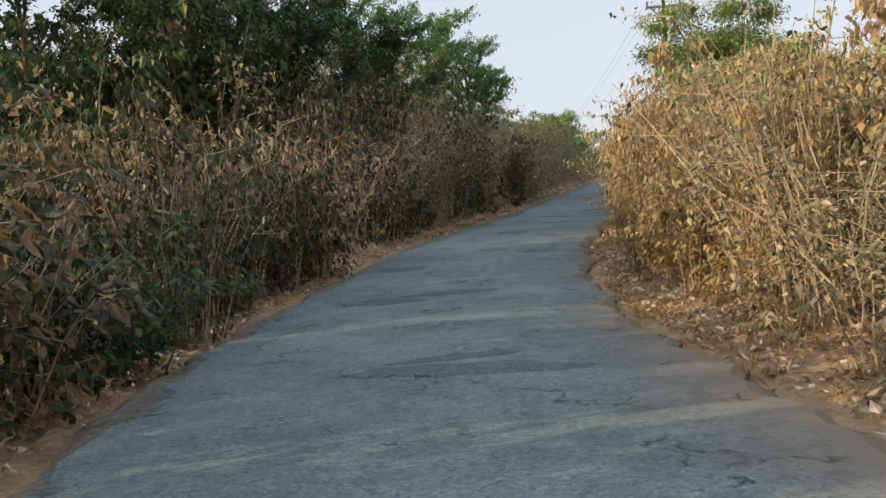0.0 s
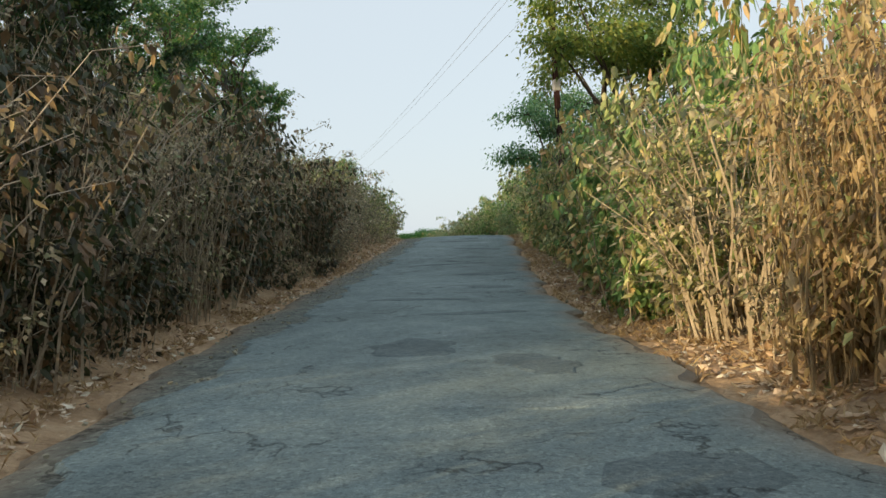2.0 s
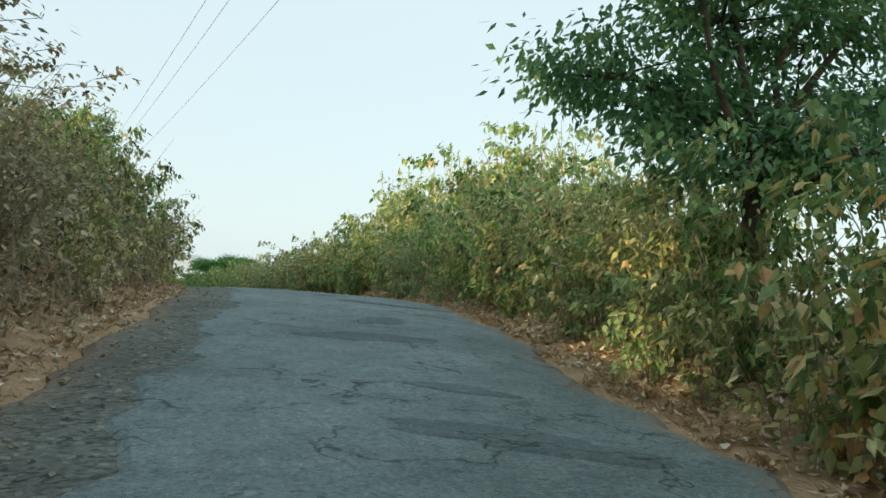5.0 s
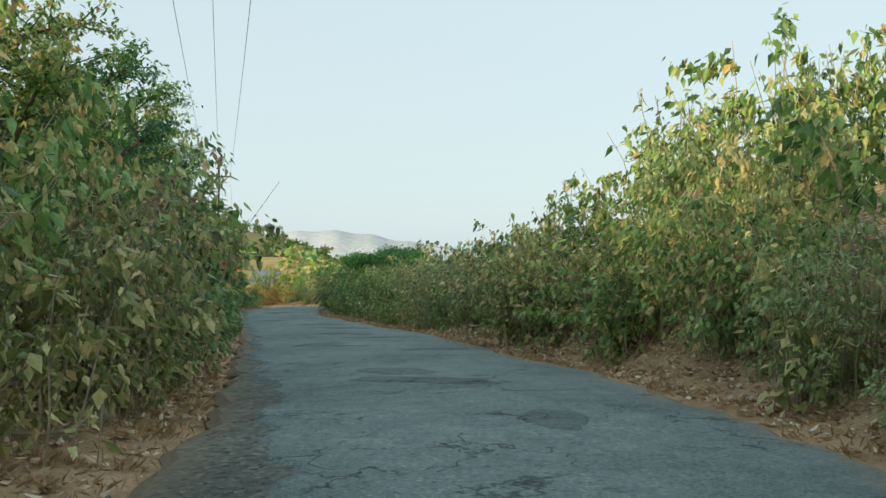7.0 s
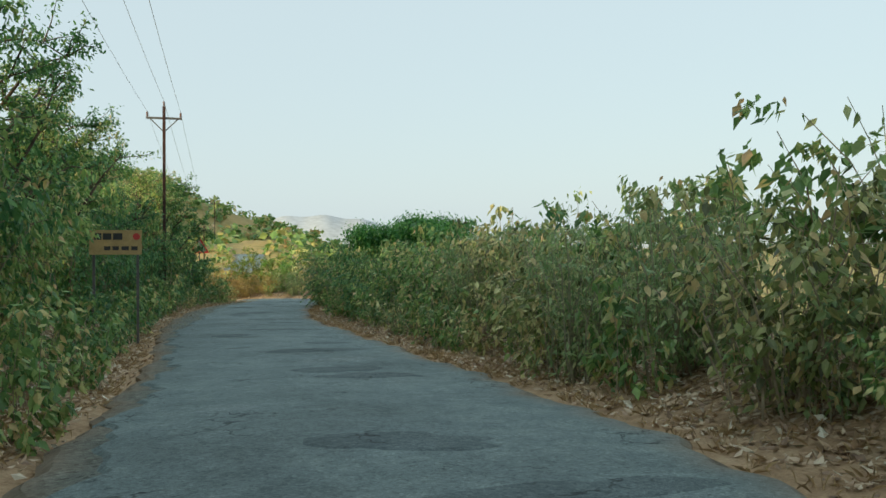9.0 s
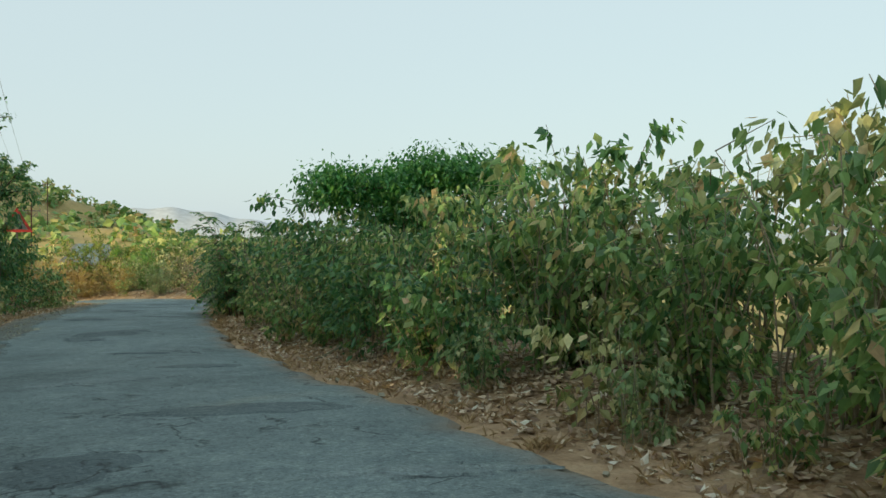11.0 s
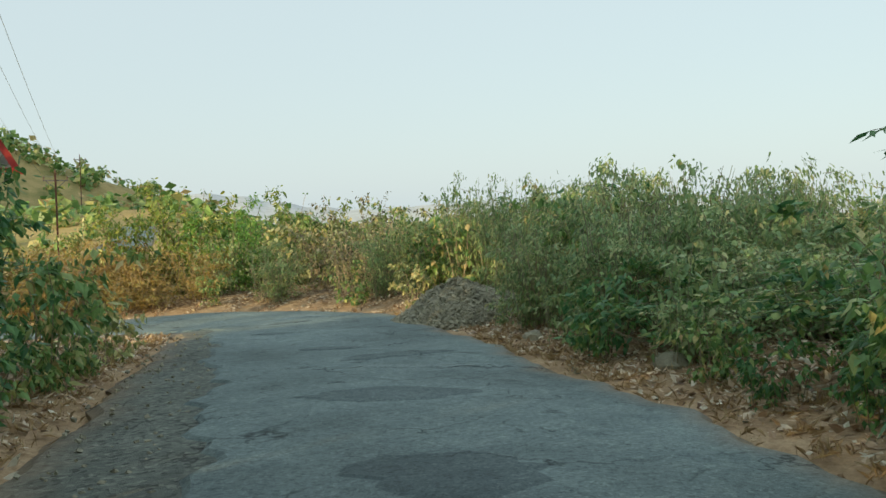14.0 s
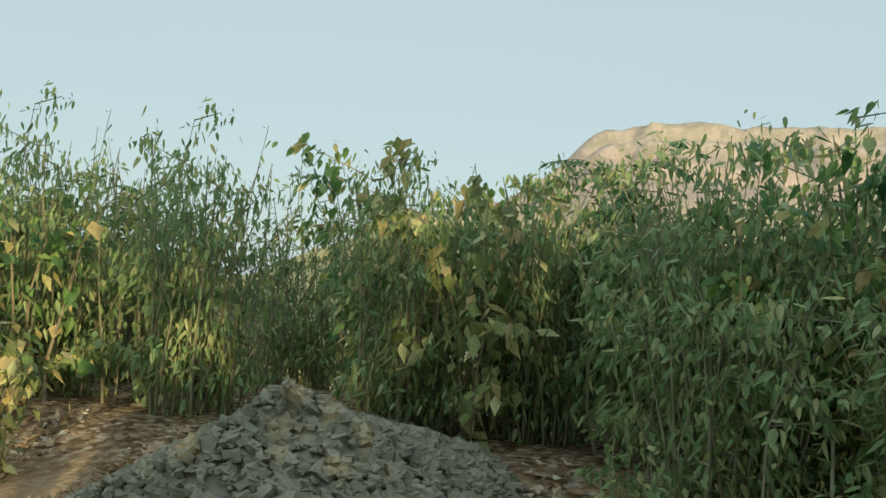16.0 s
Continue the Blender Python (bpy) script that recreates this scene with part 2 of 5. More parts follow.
def road_mat(name, tint, coarse=0.0):
    m, nt, b = mat_base(name)
    big = noise_tex(nt, 0.5, 5.0)
    mid = noise_tex(nt, 3.1, 7.0, 0.72)
    fine = noise_tex(nt, 120.0, 3.0, 0.8)
    blot = noise_tex(nt, 13.0, 8.0, 0.78)
    c = ramp(nt, big, [(0.3, tuple(0.74 * v for v in tint)), (0.5, tint), (0.72, tuple(1.22 * v for v in tint))])
    c = mixed(nt, 0.5, c, ramp(nt, mid, [(0.32, (0.6, 0.63, 0.66)), (0.68, (1.28, 1.26, 1.22))]), "MULTIPLY")
    c = mixed(nt, 0.7, c, ramp(nt, fine, [(0.3, (0.45, 0.45, 0.45)), (0.7, (1.55, 1.55, 1.55))]), "MULTIPLY")
    c = mixed(nt, 0.8, c, ramp(nt, blot, [(0.33, (0.42, 0.43, 0.45)), (0.42, (0.95, 0.95, 0.95)), (0.6, (1.08, 1.08, 1.06)), (0.7, (1.45, 1.42, 1.35))]), "MULTIPLY")
    chips = nt.nodes.new("ShaderNodeTexVoronoi")
    chips.inputs["Scale"].default_value = 26.0 if coarse else 48.0
    nt.links.new(nt.nodes.new("ShaderNodeNewGeometry").outputs["Position"], chips.inputs["Vector"])
    one = nt.nodes.new("ShaderNodeSeparateColor")
    nt.links.new(chips.outputs["Color"], one.inputs[0])
    grit = ramp(nt, one.outputs[0], [(0.0, (0.35, 0.35, 0.37)), (0.25, (0.85, 0.85, 0.85)), (0.8, (1.1, 1.1, 1.08)), (1.0, (1.7, 1.66, 1.55))])
    c = mixed(nt, 0.45 + coarse, c, grit, "MULTIPLY")
    at = nt.nodes.new("ShaderNodeAttribute")
    at.attribute_name = "edge"
    dust = nt.nodes.new("ShaderNodeMath")
    dust.operation = "MULTIPLY_ADD"
    dust.use_clamp = True
    nt.links.new(mid, dust.inputs[0])
    dust.inputs[1].default_value = 2.2
    dust.inputs[2].default_value = -1.2
    ds = nt.nodes.new("ShaderNodeMath")
    ds.operation = "MULTIPLY_ADD"
    ds.use_clamp = True
    nt.links.new(at.outputs["Fac"], ds.inputs[0])
    ds.inputs[1].default_value = 0.8
    nt.links.new(dust.outputs[0], ds.inputs[2])
    dm = nt.nodes.new("ShaderNodeMath")
    dm.operation = "MULTIPLY"
    nt.links.new(ds.outputs[0], dm.inputs[0])
    nt.links.new(at.outputs["Fac"], dm.inputs[1])
    c = mixed(nt, dm.outputs[0], c, (0.33, 0.25, 0.17))
    vor = nt.nodes.new("ShaderNodeTexVoronoi")
    vor.feature = "DISTANCE_TO_EDGE"
    vor.inputs["Scale"].default_value = 1.3
    vor.inputs["Randomness"].default_value = 1.0
    pos = nt.nodes.new("ShaderNodeNewGeometry").outputs["Position"]
    warp = nt.nodes.new("ShaderNodeVectorMath")
    warp.operation = "MULTIPLY_ADD"
    wnz = node(nt, "ShaderNodeTexNoise", Scale=2.6, Detail=6.0)
    nt.links.new(pos, wnz.inputs["Vector"])
    nt.links.new(wnz.outputs["Color"], warp.inputs[0])
    warp.inputs[1].default_value = (1.1, 1.1, 0.0)
    nt.links.new(pos, warp.inputs[2])
    nt.links.new(warp.outputs[0], vor.inputs["Vector"])
    crack = ramp(nt, vor.outputs["Distance"], [(0.0, (0.3, 0.3, 0.31)), (0.03, (1, 1, 1))])
    some = ramp(nt, noise_tex(nt, 1.1, 3.0), [(0.5, (0, 0, 0)), (0.58, (1, 1, 1))])
    c = mixed(nt, some, c, mixed(nt, 1.0, c, crack, "MULTIPLY"))
    nt.links.new(c, b.inputs["Base Color"])
    b.inputs["Roughness"].default_value = 0.88
    b.inputs["Specular IOR Level"].default_value = 0.25
    bump(nt, b, mixed(nt, 0.5, mixed(nt, 0.5, grit, blot), fine), 0.8, 0.02 + 0.03 * coarse)
    return m


SOIL = ground_mat()
ASPHALT = road_mat("worn_asphalt", (0.203, 0.258, 0.262))
OLD_ASPHALT = road_mat("broken_asphalt", (0.175, 0.195, 0.175), 0.4)
PATCH_DARK = road_mat("dark_patch", (0.145, 0.185, 0.193))
PATCH_PALE = road_mat("pale_patch", (0.23, 0.285, 0.29))


# ---- mesh helpers ----
def mesh_ob(name, verts, faces, mats, parent=None, slot=None, smooth=False):
    me = bpy.data.meshes.new(name)
    me.from_pydata([tuple(v) for v in np.asarray(verts, float)], [], [tuple(int(i) for i in f) for f in faces])
    for m in mats:
        me.materials.append(m)
    if slot is not None:
        me.polygons.foreach_set("material_index", np.asarray(slot, np.int32))
    if smooth:
        me.polygons.foreach_set("use_smooth", np.ones(len(me.polygons), bool))
    me.update()
    ob = new(name, me)
    if parent is not None:
        ob.parent = parent
    return ob


def part(name, bm, material, parent, label=""):
    me = bpy.data.meshes.new(name)
    bm.to_mesh(me)
    bm.free()
    me.materials.append(material)
    ob = new(name, me)
    ob.parent = parent
    if label:
        ob["label"] = label
    return ob


def thing(name, m, label, category, group="", kind=""):
    ob = new(name)
    ob.matrix_world = m
    return tagged(ob, label, category, group, kind)


def tubes(lines, radii, sides=3):
    """Tapered tubes along many lines: arrays (n, k, 3) and (n, k)."""
    n, k, _ = lines.shape
    d = np.gradient(lines, axis=1)
    d /= np.linalg.norm(d, axis=2)[..., None] + 1e-9
    ref = np.where(np.abs(d[..., 2:3]) > 0.9, np.array([1.0, 0, 0]), np.array([0, 0, 1.0]))
    u = np.cross(d, ref)
    u /= np.linalg.norm(u, axis=2)[..., None] + 1e-9
    w = np.cross(d, u)
    ang = np.arange(sides) * 2 * np.pi / sides
    ring = (u[:, :, None, :] * np.cos(ang)[:, None] + w[:, :, None, :] * np.sin(ang)[:, None]) * radii[:, :, None, None]
    v = (lines[:, :, None, :] + ring).reshape(-1, 3)
    base = (np.arange(n)[:, None, None] * k + np.arange(k - 1)[None, :, None]) * sides
    j = np.arange(sides)[None, None, :]
    j2 = (j + 1) % sides
    f = np.stack([base + j, base + j2, base + sides + j2, base + sides + j], -1).reshape(-1, 4)
    return v, f


def leaves(rng, P, D, length, width, curl=0.25, oval=False):
    """Folded leaves with a bent tip: base points, directions, sizes; oval: a rounder outline."""
    n = len(P)
    D = D / (np.linalg.norm(D, axis=1)[:, None] + 1e-9)
    S = np.cross(D, rng.normal(0, 0.5, (n, 3)) + np.array([0, 0, 1.0]))
    S /= np.linalg.norm(S, axis=1)[:, None] + 1e-9
    N = np.cross(S, D)
    L = length[:, None]
    W = width[:, None] * 0.5
    a = P
    l = P + D * L * 0.4 + S * W - N * W * 0.35
    r = P + D * L * 0.4 - S * W - N * W * 0.35
    tip = P + D * L + np.array([0, 0, -1.0]) * L * curl
    if oval:
        bend = np.array([0, 0, -1.0]) * L * curl * 0.4
        l, r = P + D * L * 0.26 + S * W * 0.92 - N * W * 0.35, P + D * L * 0.26 - S * W * 0.92 - N * W * 0.35
        l2, r2 = P + D * L * 0.62 + S * W * 0.8 - N * W * 0.3 + bend, P + D * L * 0.62 - S * W * 0.8 - N * W * 0.3 + bend
        v = np.stack([a, l, l2, tip, r2, r], 1).reshape(-1, 3)
        b = np.arange(n)[:, None] * 6
        return v, np.concatenate([b + np.array([[0, 1, 2, 3]]), b + np.array([[0, 3, 4, 5]])], 0)
    v = np.stack([a, l, tip, r], 1).reshape(-1, 3)
    b = np.arange(n)[:, None] * 4
    f = np.concatenate([b + np.array([[0, 1, 2]]), b + np.array([[0, 2, 3]])], 0)
    return v, f


def transform(v, x, y, z, turn, sx, sz):
    c, s = math.cos(turn), math.sin(turn)
    return np.stack([(v[:, 0] * c - v[:, 1] * s) * sx + x, (v[:, 0] * s + v[:, 1] * c) * sx + y, v[:, 2] * sz + z], 1)


# ---- the road line ----
CENTRE = [
    (4.8, -40.0, 0.5), (2.8, -24.0, 0.35), (1.4, -10.0, 0.2), (0.40, 0.06, 0.05), (-0.28, 6.66, -0.06), (0.15, 13.57, -0.06), (1.53, 20.29, 0.21), (3.78, 27.21, 0.48),
    (6.50, 34.16, 0.97), (9.02, 40.61, 1.46), (11.51, 47.02, 1.94), (13.39, 53.78, 1.95), (14.40, 60.65, 1.64), (15.26, 67.49, 1.33),
    (16.00, 74.47, 0.90), (16.40, 81.45, 0.60), (16.95, 88.21, 0.29), (18.15, 94.58, 0.11), (19.72, 100.57, -0.17), (21.37, 106.28, -0.49),
    (22.3, 110.0, -0.70), (21.9, 112.1, -0.84), (20.3, 113.7, -0.97), (17.1, 114.8, -1.22), (12.1, 117.2, -1.62), (8.7, 122.8, -2.30),
    (8.9, 130.9, -2.96), (12.5, 140.6, -3.2), (18.0, 150.0, -2.6), (24.0, 162.0, -1.5), (29.0, 178.0, 0.0), (31.0, 200.0, 2.5),
]


def spline(pts, step=0.5):
    p = np.array(pts, float)
    p = np.vstack([2 * p[0] - p[1], p, 2 * p[-1] - p[-2]])
    out = []
    for i in range(1, len(p) - 2):
        n = max(2, int(np.linalg.norm(p[i + 1] - p[i]) / step))
        t = np.linspace(0, 1, n, endpoint=False)[:, None]
        a, b, c, d = p[i - 1], p[i], p[i + 1], p[i + 2]
        out.append(0.5 * (2 * b + (c - a) * t + (2 * a - 5 * b + 4 * c - d) * t ** 2 + (3 * b - a - 3 * c + d) * t ** 3))
    return np.vstack(out + [p[-2:-1]])


LINE = spline(CENTRE)
TAN = np.gradient(LINE[:, :2], axis=0)
TAN /= np.linalg.norm(TAN, axis=1)[:, None]
RIGHT = np.stack([TAN[:, 1], -TAN[:, 0]], 1)
ARC = np.concatenate([[0], np.cumsum(np.linalg.norm(np.diff(LINE[:, :2], axis=0), axis=1))])
ARC -= ARC[np.argmin(np.abs(LINE[:, 1]))]
HALF = 2.2


def near_road(x, y):
    """Arc length, signed offset to the right and height of the road line nearest to each place."""
    x, y = np.atleast_1d(np.asarray(x, float)), np.atleast_1d(np.asarray(y, float))
    k = np.empty(len(x), int)
    for i in range(0, len(x), 20000):
        d = (x[i:i + 20000, None] - LINE[None, :, 0]) ** 2 + (y[i:i + 20000, None] - LINE[None, :, 1]) ** 2
        k[i:i + 20000] = d.argmin(1)
    dx, dy = x - LINE[k, 0], y - LINE[k, 1]
    along = dx * TAN[k, 0] + dy * TAN[k, 1]
    lat = dx * RIGHT[k, 0] + dy * RIGHT[k, 1]
    side = np.where(lat < 0, -1.0, 1.0)
    lat = np.where(np.abs(along) > 0.5, side * np.hypot(dx, dy), lat)
    slope = np.gradient(LINE[:, 2]) / (np.gradient(ARC) + 1e-9)
    z = LINE[k, 2] + np.clip(along, -0.5, 0.5) * slope[k]
    return ARC[k], lat, z


def wave(x, y, f, seed=0.0):
    return (np.sin(x * f + seed) * np.cos(y * f * 1.13 + 2 * seed) + 0.5 * np.sin(x * f * 2.3 + y * f * 1.7 + 3 * seed) + 0.3 * np.sin(y * f * 4.1 - x * f * 3.3 + seed)) / 1.8


def smooth01(v):
    v = np.clip(v, 0, 1)
    return v * v * (3 - 2 * v)


def height(x, y):
    """Height of the ground sheet."""
    x, y = np.atleast_1d(np.asarray(x, float)), np.atleast_1d(np.asarray(y, float))
    s, lat, zc = near_road(x, y)
    a = np.abs(lat) - HALF
    kl = np.interp(s, [-12, 4, 10, 15, 21, 26, 45, 58, 66, 100, 108, 114, 125], [0.02, 0.03, 0.08, 0.16, 0.6, 0.75, 0.6, 0.35, 0.34, 0.34, 0.22, 0.0, -0.1])
    cap = np.interp(s, [-12, 4, 10, 15, 21, 26, 40, 60, 80, 90, 100, 108, 114, 125], [0.5, 0.6, 0.8, 1.4, 6.0, 10.0, 12.0, 9.0, 6.5, 4.0, 2.5, 1.5, 0.6, -4.0])
    rise = np.where(kl > 0, np.abs(cap) * (1 - np.exp(-np.maximum(a - 0.6, 0) * np.maximum(kl, 0.001) / np.maximum(np.abs(cap), 0.3))), kl * np.maximum(a - 0.6, 0))
    drop_k = np.interp(s, [0, 40, 70, 120], [0.05, 0.08, 0.22, 0.22])
    flat = np.interp(s, [0, 40, 70, 120], [9.0, 7.0, 5.0, 5.0])
    drop = -drop_k * np.maximum(a - flat, 0)
    bankr = 0.28 * smooth01((a - 0.5) / 1.5) + 2.7 * np.exp(-0.5 * ((s - 60.0) / 6.0) ** 2 - 0.5 * ((a - 6.8) / 3.0) ** 2) * smooth01((a - 0.6) / 1.5)
    z = zc + np.where(lat < 0, rise, drop + bankr)
    z = z + np.where(a > 0.15, 0.05 * wave(x, y, 1.9) * smooth01(a / 1.2) + 0.5 * wave(x, y, 0.16, 2.0) * smooth01((a - 4) / 12), 0.0)
    z = np.where(a < 0.25, zc - 0.03 - 0.12 * smooth01((0.15 - a) / 0.3), z - 0.03)
    far = smooth01((np.abs(a) - 22) / 45.0)
    crest = np.interp(x, [-200, -60, 0, 19, 33, 48, 60, 90, 140, 300], [45, 40, 23, 17, 12, 6.5, 3, -4, -12, -14])
    up = smooth01((y - 135) / 150.0)
    hill = -6 + (crest + 6) * np.where(y < 285, up, np.maximum(1 - (y - 285) / 400.0, 0))
    valley = -16 + 3.0 * wave(x, y, 0.013)
    east = smooth01((x - 45) / 90.0)
    north = smooth01((y - 30) / 60.0)
    base = (hill * (1 - east) + valley * east) * north + valley * (1 - north)
    # Unseen hill added in the west for shade, cut off towards the bend.
    spur = smooth01(((x + 62) * 0.78 - (y + 10) * 0.62 + 16) / 12)
    base = base + 30 * spur * np.exp(-((x + 55) ** 2 + (y - 45) ** 2) / (2 * 38.0 ** 2)) + 1.2 * wave(x, y, 0.06, 1.0)
    base = np.where(np.hypot(x, y - 100) > 700, -20.0, base)
    return z * (1 - far) + base * far


def axis(lo, hi, fine, limit):
    a = list(np.arange(lo, hi + 1e-6, fine))
    step = fine
    while a[-1] < limit:
        step = min(step * 1.13, 260)
        a.append(a[-1] + step)
    step = fine
    while a[0] > -limit:
        step = min(step * 1.13, 260)
        a.insert(0, a[0] - step)
    return np.array(a)


def build_ground():
    gx, gy = axis(-9, 34, 0.6, 4200), axis(-6, 124, 0.6, 4200)
    X, Y = np.meshgrid(gx, gy)
    x, y = X.ravel(), Y.ravel()
    z = height(x, y)
    nx, ny = len(gx), len(gy)
    i = (np.arange(ny - 1)[:, None] * nx + np.arange(nx - 1)[None, :]).ravel()
    f = np.stack([i, i + 1, i + 1 + nx, i + nx], 1)
    ob = mesh_ob("ground", np.stack([x, y, z], 1), f, [SOIL], smooth=True)
    s, lat, _ = near_road(x, y)
    at = ob.data.attributes.new("away", "FLOAT", "POINT")
    away = np.maximum(smooth01((np.abs(lat) - 9) / 14), smooth01((s - 122) / 6))
    at.data.foreach_set("value", away.astype(np.float32))
    un = ob.data.attributes.new("under", "FLOAT", "POINT")
    un.data.foreach_set("value", smooth01((np.abs(lat) - HALF - 0.45) / 1.3).astype(np.float32))
    tagged(ob, "dry orange-brown soil strewn with leaves beside a hill road", "ground", kind="structure")


build_ground()


def ribbon(name, left, right, lift, mat, label, cols=9, start=-38.0, end=200.0, wob=0.1, seed=0.0, dust=(0.55, 0.55)):
    s = np.concatenate([np.arange(start, -4, 0.8), np.arange(-4, 122, 0.16), np.arange(122, end, 0.8)])
    mid = np.stack([np.interp(s, ARC, LINE[:, k]) for k in range(3)], 1)
    out = np.stack([np.interp(s, ARC, RIGHT[:, k]) for k in range(2)], 1)
    rag = np.random.default_rng(int(seed) + 3).uniform(-0.35, 0.35, len(s))
    l = np.interp(s, *zip(*left)) + wob * (np.sin(s * 1.7 + seed) + 0.7 * np.sin(s * 4.3 + seed * 2) + 0.5 * np.sin(s * 9.7 + seed) + rag) * 0.6
    r = np.interp(s, *zip(*right)) + wob * (np.sin(s * 1.3 + seed + 2) + 0.7 * np.sin(s * 3.9 + seed) + 0.5 * np.sin(s * 8.9)) * 0.6
    u = np.concatenate([[0.0, 0.025], np.linspace(0.12, 0.88, cols - 4), [0.975, 1.0]])
    lat = l[:, None] + (r - l)[:, None] * u[None, :]
    P = mid[:, None, :2] + out[:, None, :] * lat[..., None]
    crown = 0.05 * (1 - (lat / 2.3) ** 2)
    bumps = 0.012 * wave(P[..., 0], P[..., 1], 1.3, 1.0)
    top = mid[:, 2][:, None] + crown + bumps + lift
    top[:, 0] -= 0.05
    top[:, -1] -= 0.05
    v = np.concatenate([P, top[..., None]], -1)
    skirt_l = v[:, :1].copy()
    skirt_r = v[:, -1:].copy()
    skirt_l[..., 2] -= 0.12
    skirt_r[..., 2] -= 0.12
    v = np.concatenate([skirt_l, v, skirt_r], 1)
    n, c = v.shape[:2]
    i = (np.arange(n - 1)[:, None] * c + np.arange(c - 1)[None, :]).ravel()
    f = np.stack([i, i + 1, i + 1 + c, i + c], 1)
    ob = mesh_ob(name, v.reshape(-1, 3), f, [mat])
    wide = dust[1] + 1.1 * np.clip((11 - s) / 6, 0, 1)
    edge = np.maximum(np.clip(1 - u * (r - l)[:, None] / max(dust[0], 0.01), 0, 1) * (dust[0] > 0.1), np.clip(1 - (1 - u) * (r - l)[:, None] / wide[:, None], 0, 1))
    edge = np.concatenate([edge[:, :1], edge, edge[:, -1:]], 1)
    at = ob.data.attributes.new("edge", "FLOAT", "POINT")
    at.data.foreach_set("value", edge.ravel().astype(np.float32))
    return tagged(ob, label, "road", kind="structure")


ribbon("road", [(-40, -2.2), (200, -2.2)], [(-40, 2.2), (200, 2.2)], 0.0, OLD_ASPHALT, "narrow cracked grey asphalt hill road with worn dusty edges")
LAYER_EDGE = [(-40, -2.0), (16, -2.0), (24, -1.5), (50, -1.35), (62, -1.95), (84, -1.9), (90, -1.35), (104, -1.2), (112, -1.6), (200, -1.6)]
ribbon("road_overlay", LAYER_EDGE, [(-40, 2.24), (200, 2.26)], 0.026, ASPHALT, "bluish-grey upper asphalt layer with a ragged broken edge", wob=0.16, seed=4.0, dust=(0.02, 0.4))


def road_patch(s, lat, long_, wide, turn, mat, seed):
    rng = np.random.default_rng(seed)
    n = 18
    a = np.arange(n) * 2 * np.pi / n
    rad = 1 + 0.28 * np.sin(a * 2 + seed) + rng.uniform(-0.2, 0.2, n)
    px, py = np.cos(a) * rad * wide, np.sin(a) * rad * long_
    u = px * math.cos(turn) - py * math.sin(turn)
    w = px * math.sin(turn) + py * math.cos(turn)
    k = int(np.argmin(np.abs(ARC - s)))
    rings = []
    for f, dz in ((1.0, -0.01), (0.86, 0.006), (0.4, 0.008)):
        ss = ARC[k] + w * f
        kk = np.clip(np.searchsorted(ARC, ss), 1, len(ARC) - 2)
        t = ((ss - ARC[kk - 1]) / (ARC[kk] - ARC[kk - 1]))[:, None]
        c = LINE[kk - 1] * (1 - t) + LINE[kk] * t
        la = lat + u * f
        x = c[:, 0] + RIGHT[k, 0] * la
        y = c[:, 1] + RIGHT[k, 1] * la
        z = c[:, 2] + 0.05 * (1 - (la / 2.3) ** 2) + 0.026 + 0.012 * wave(x, y, 1.3, 1.0) + dz + 0.004
        rings.append(np.stack([x, y, z], 1))
    v = np.vstack(rings + [rings[2].mean(0)[None]])
    f = [(r * n + i, r * n + (i + 1) % n, (r + 1) * n + (i + 1) % n, (r + 1) * n + i) for r in range(2) for i in range(n)]
    f += [(2 * n + i, 2 * n + (i + 1) % n, 3 * n) for i in range(n)]
    ob = mesh_ob("road_patch", v, f, [mat])
    tagged(ob, "uneven repair patch in the asphalt road", "road patch", kind="structure")


PR = random.Random(21)
for i in range(70):
    s_ = 4 + i * 1.6 + PR.uniform(-0.8, 0.8)
    wide_ = PR.uniform(0.25, 0.9)
    edge_ = float(np.interp(s_, *zip(*LAYER_EDGE))) + 0.25 + 1.5 * wide_
    road_patch(s_, PR.uniform(edge_, max(edge_, 1.3)), PR.uniform(0.12, 0.5), wide_, PR.uniform(-0.4, 0.4), PATCH_DARK if i % 3 else PATCH_PALE, i)


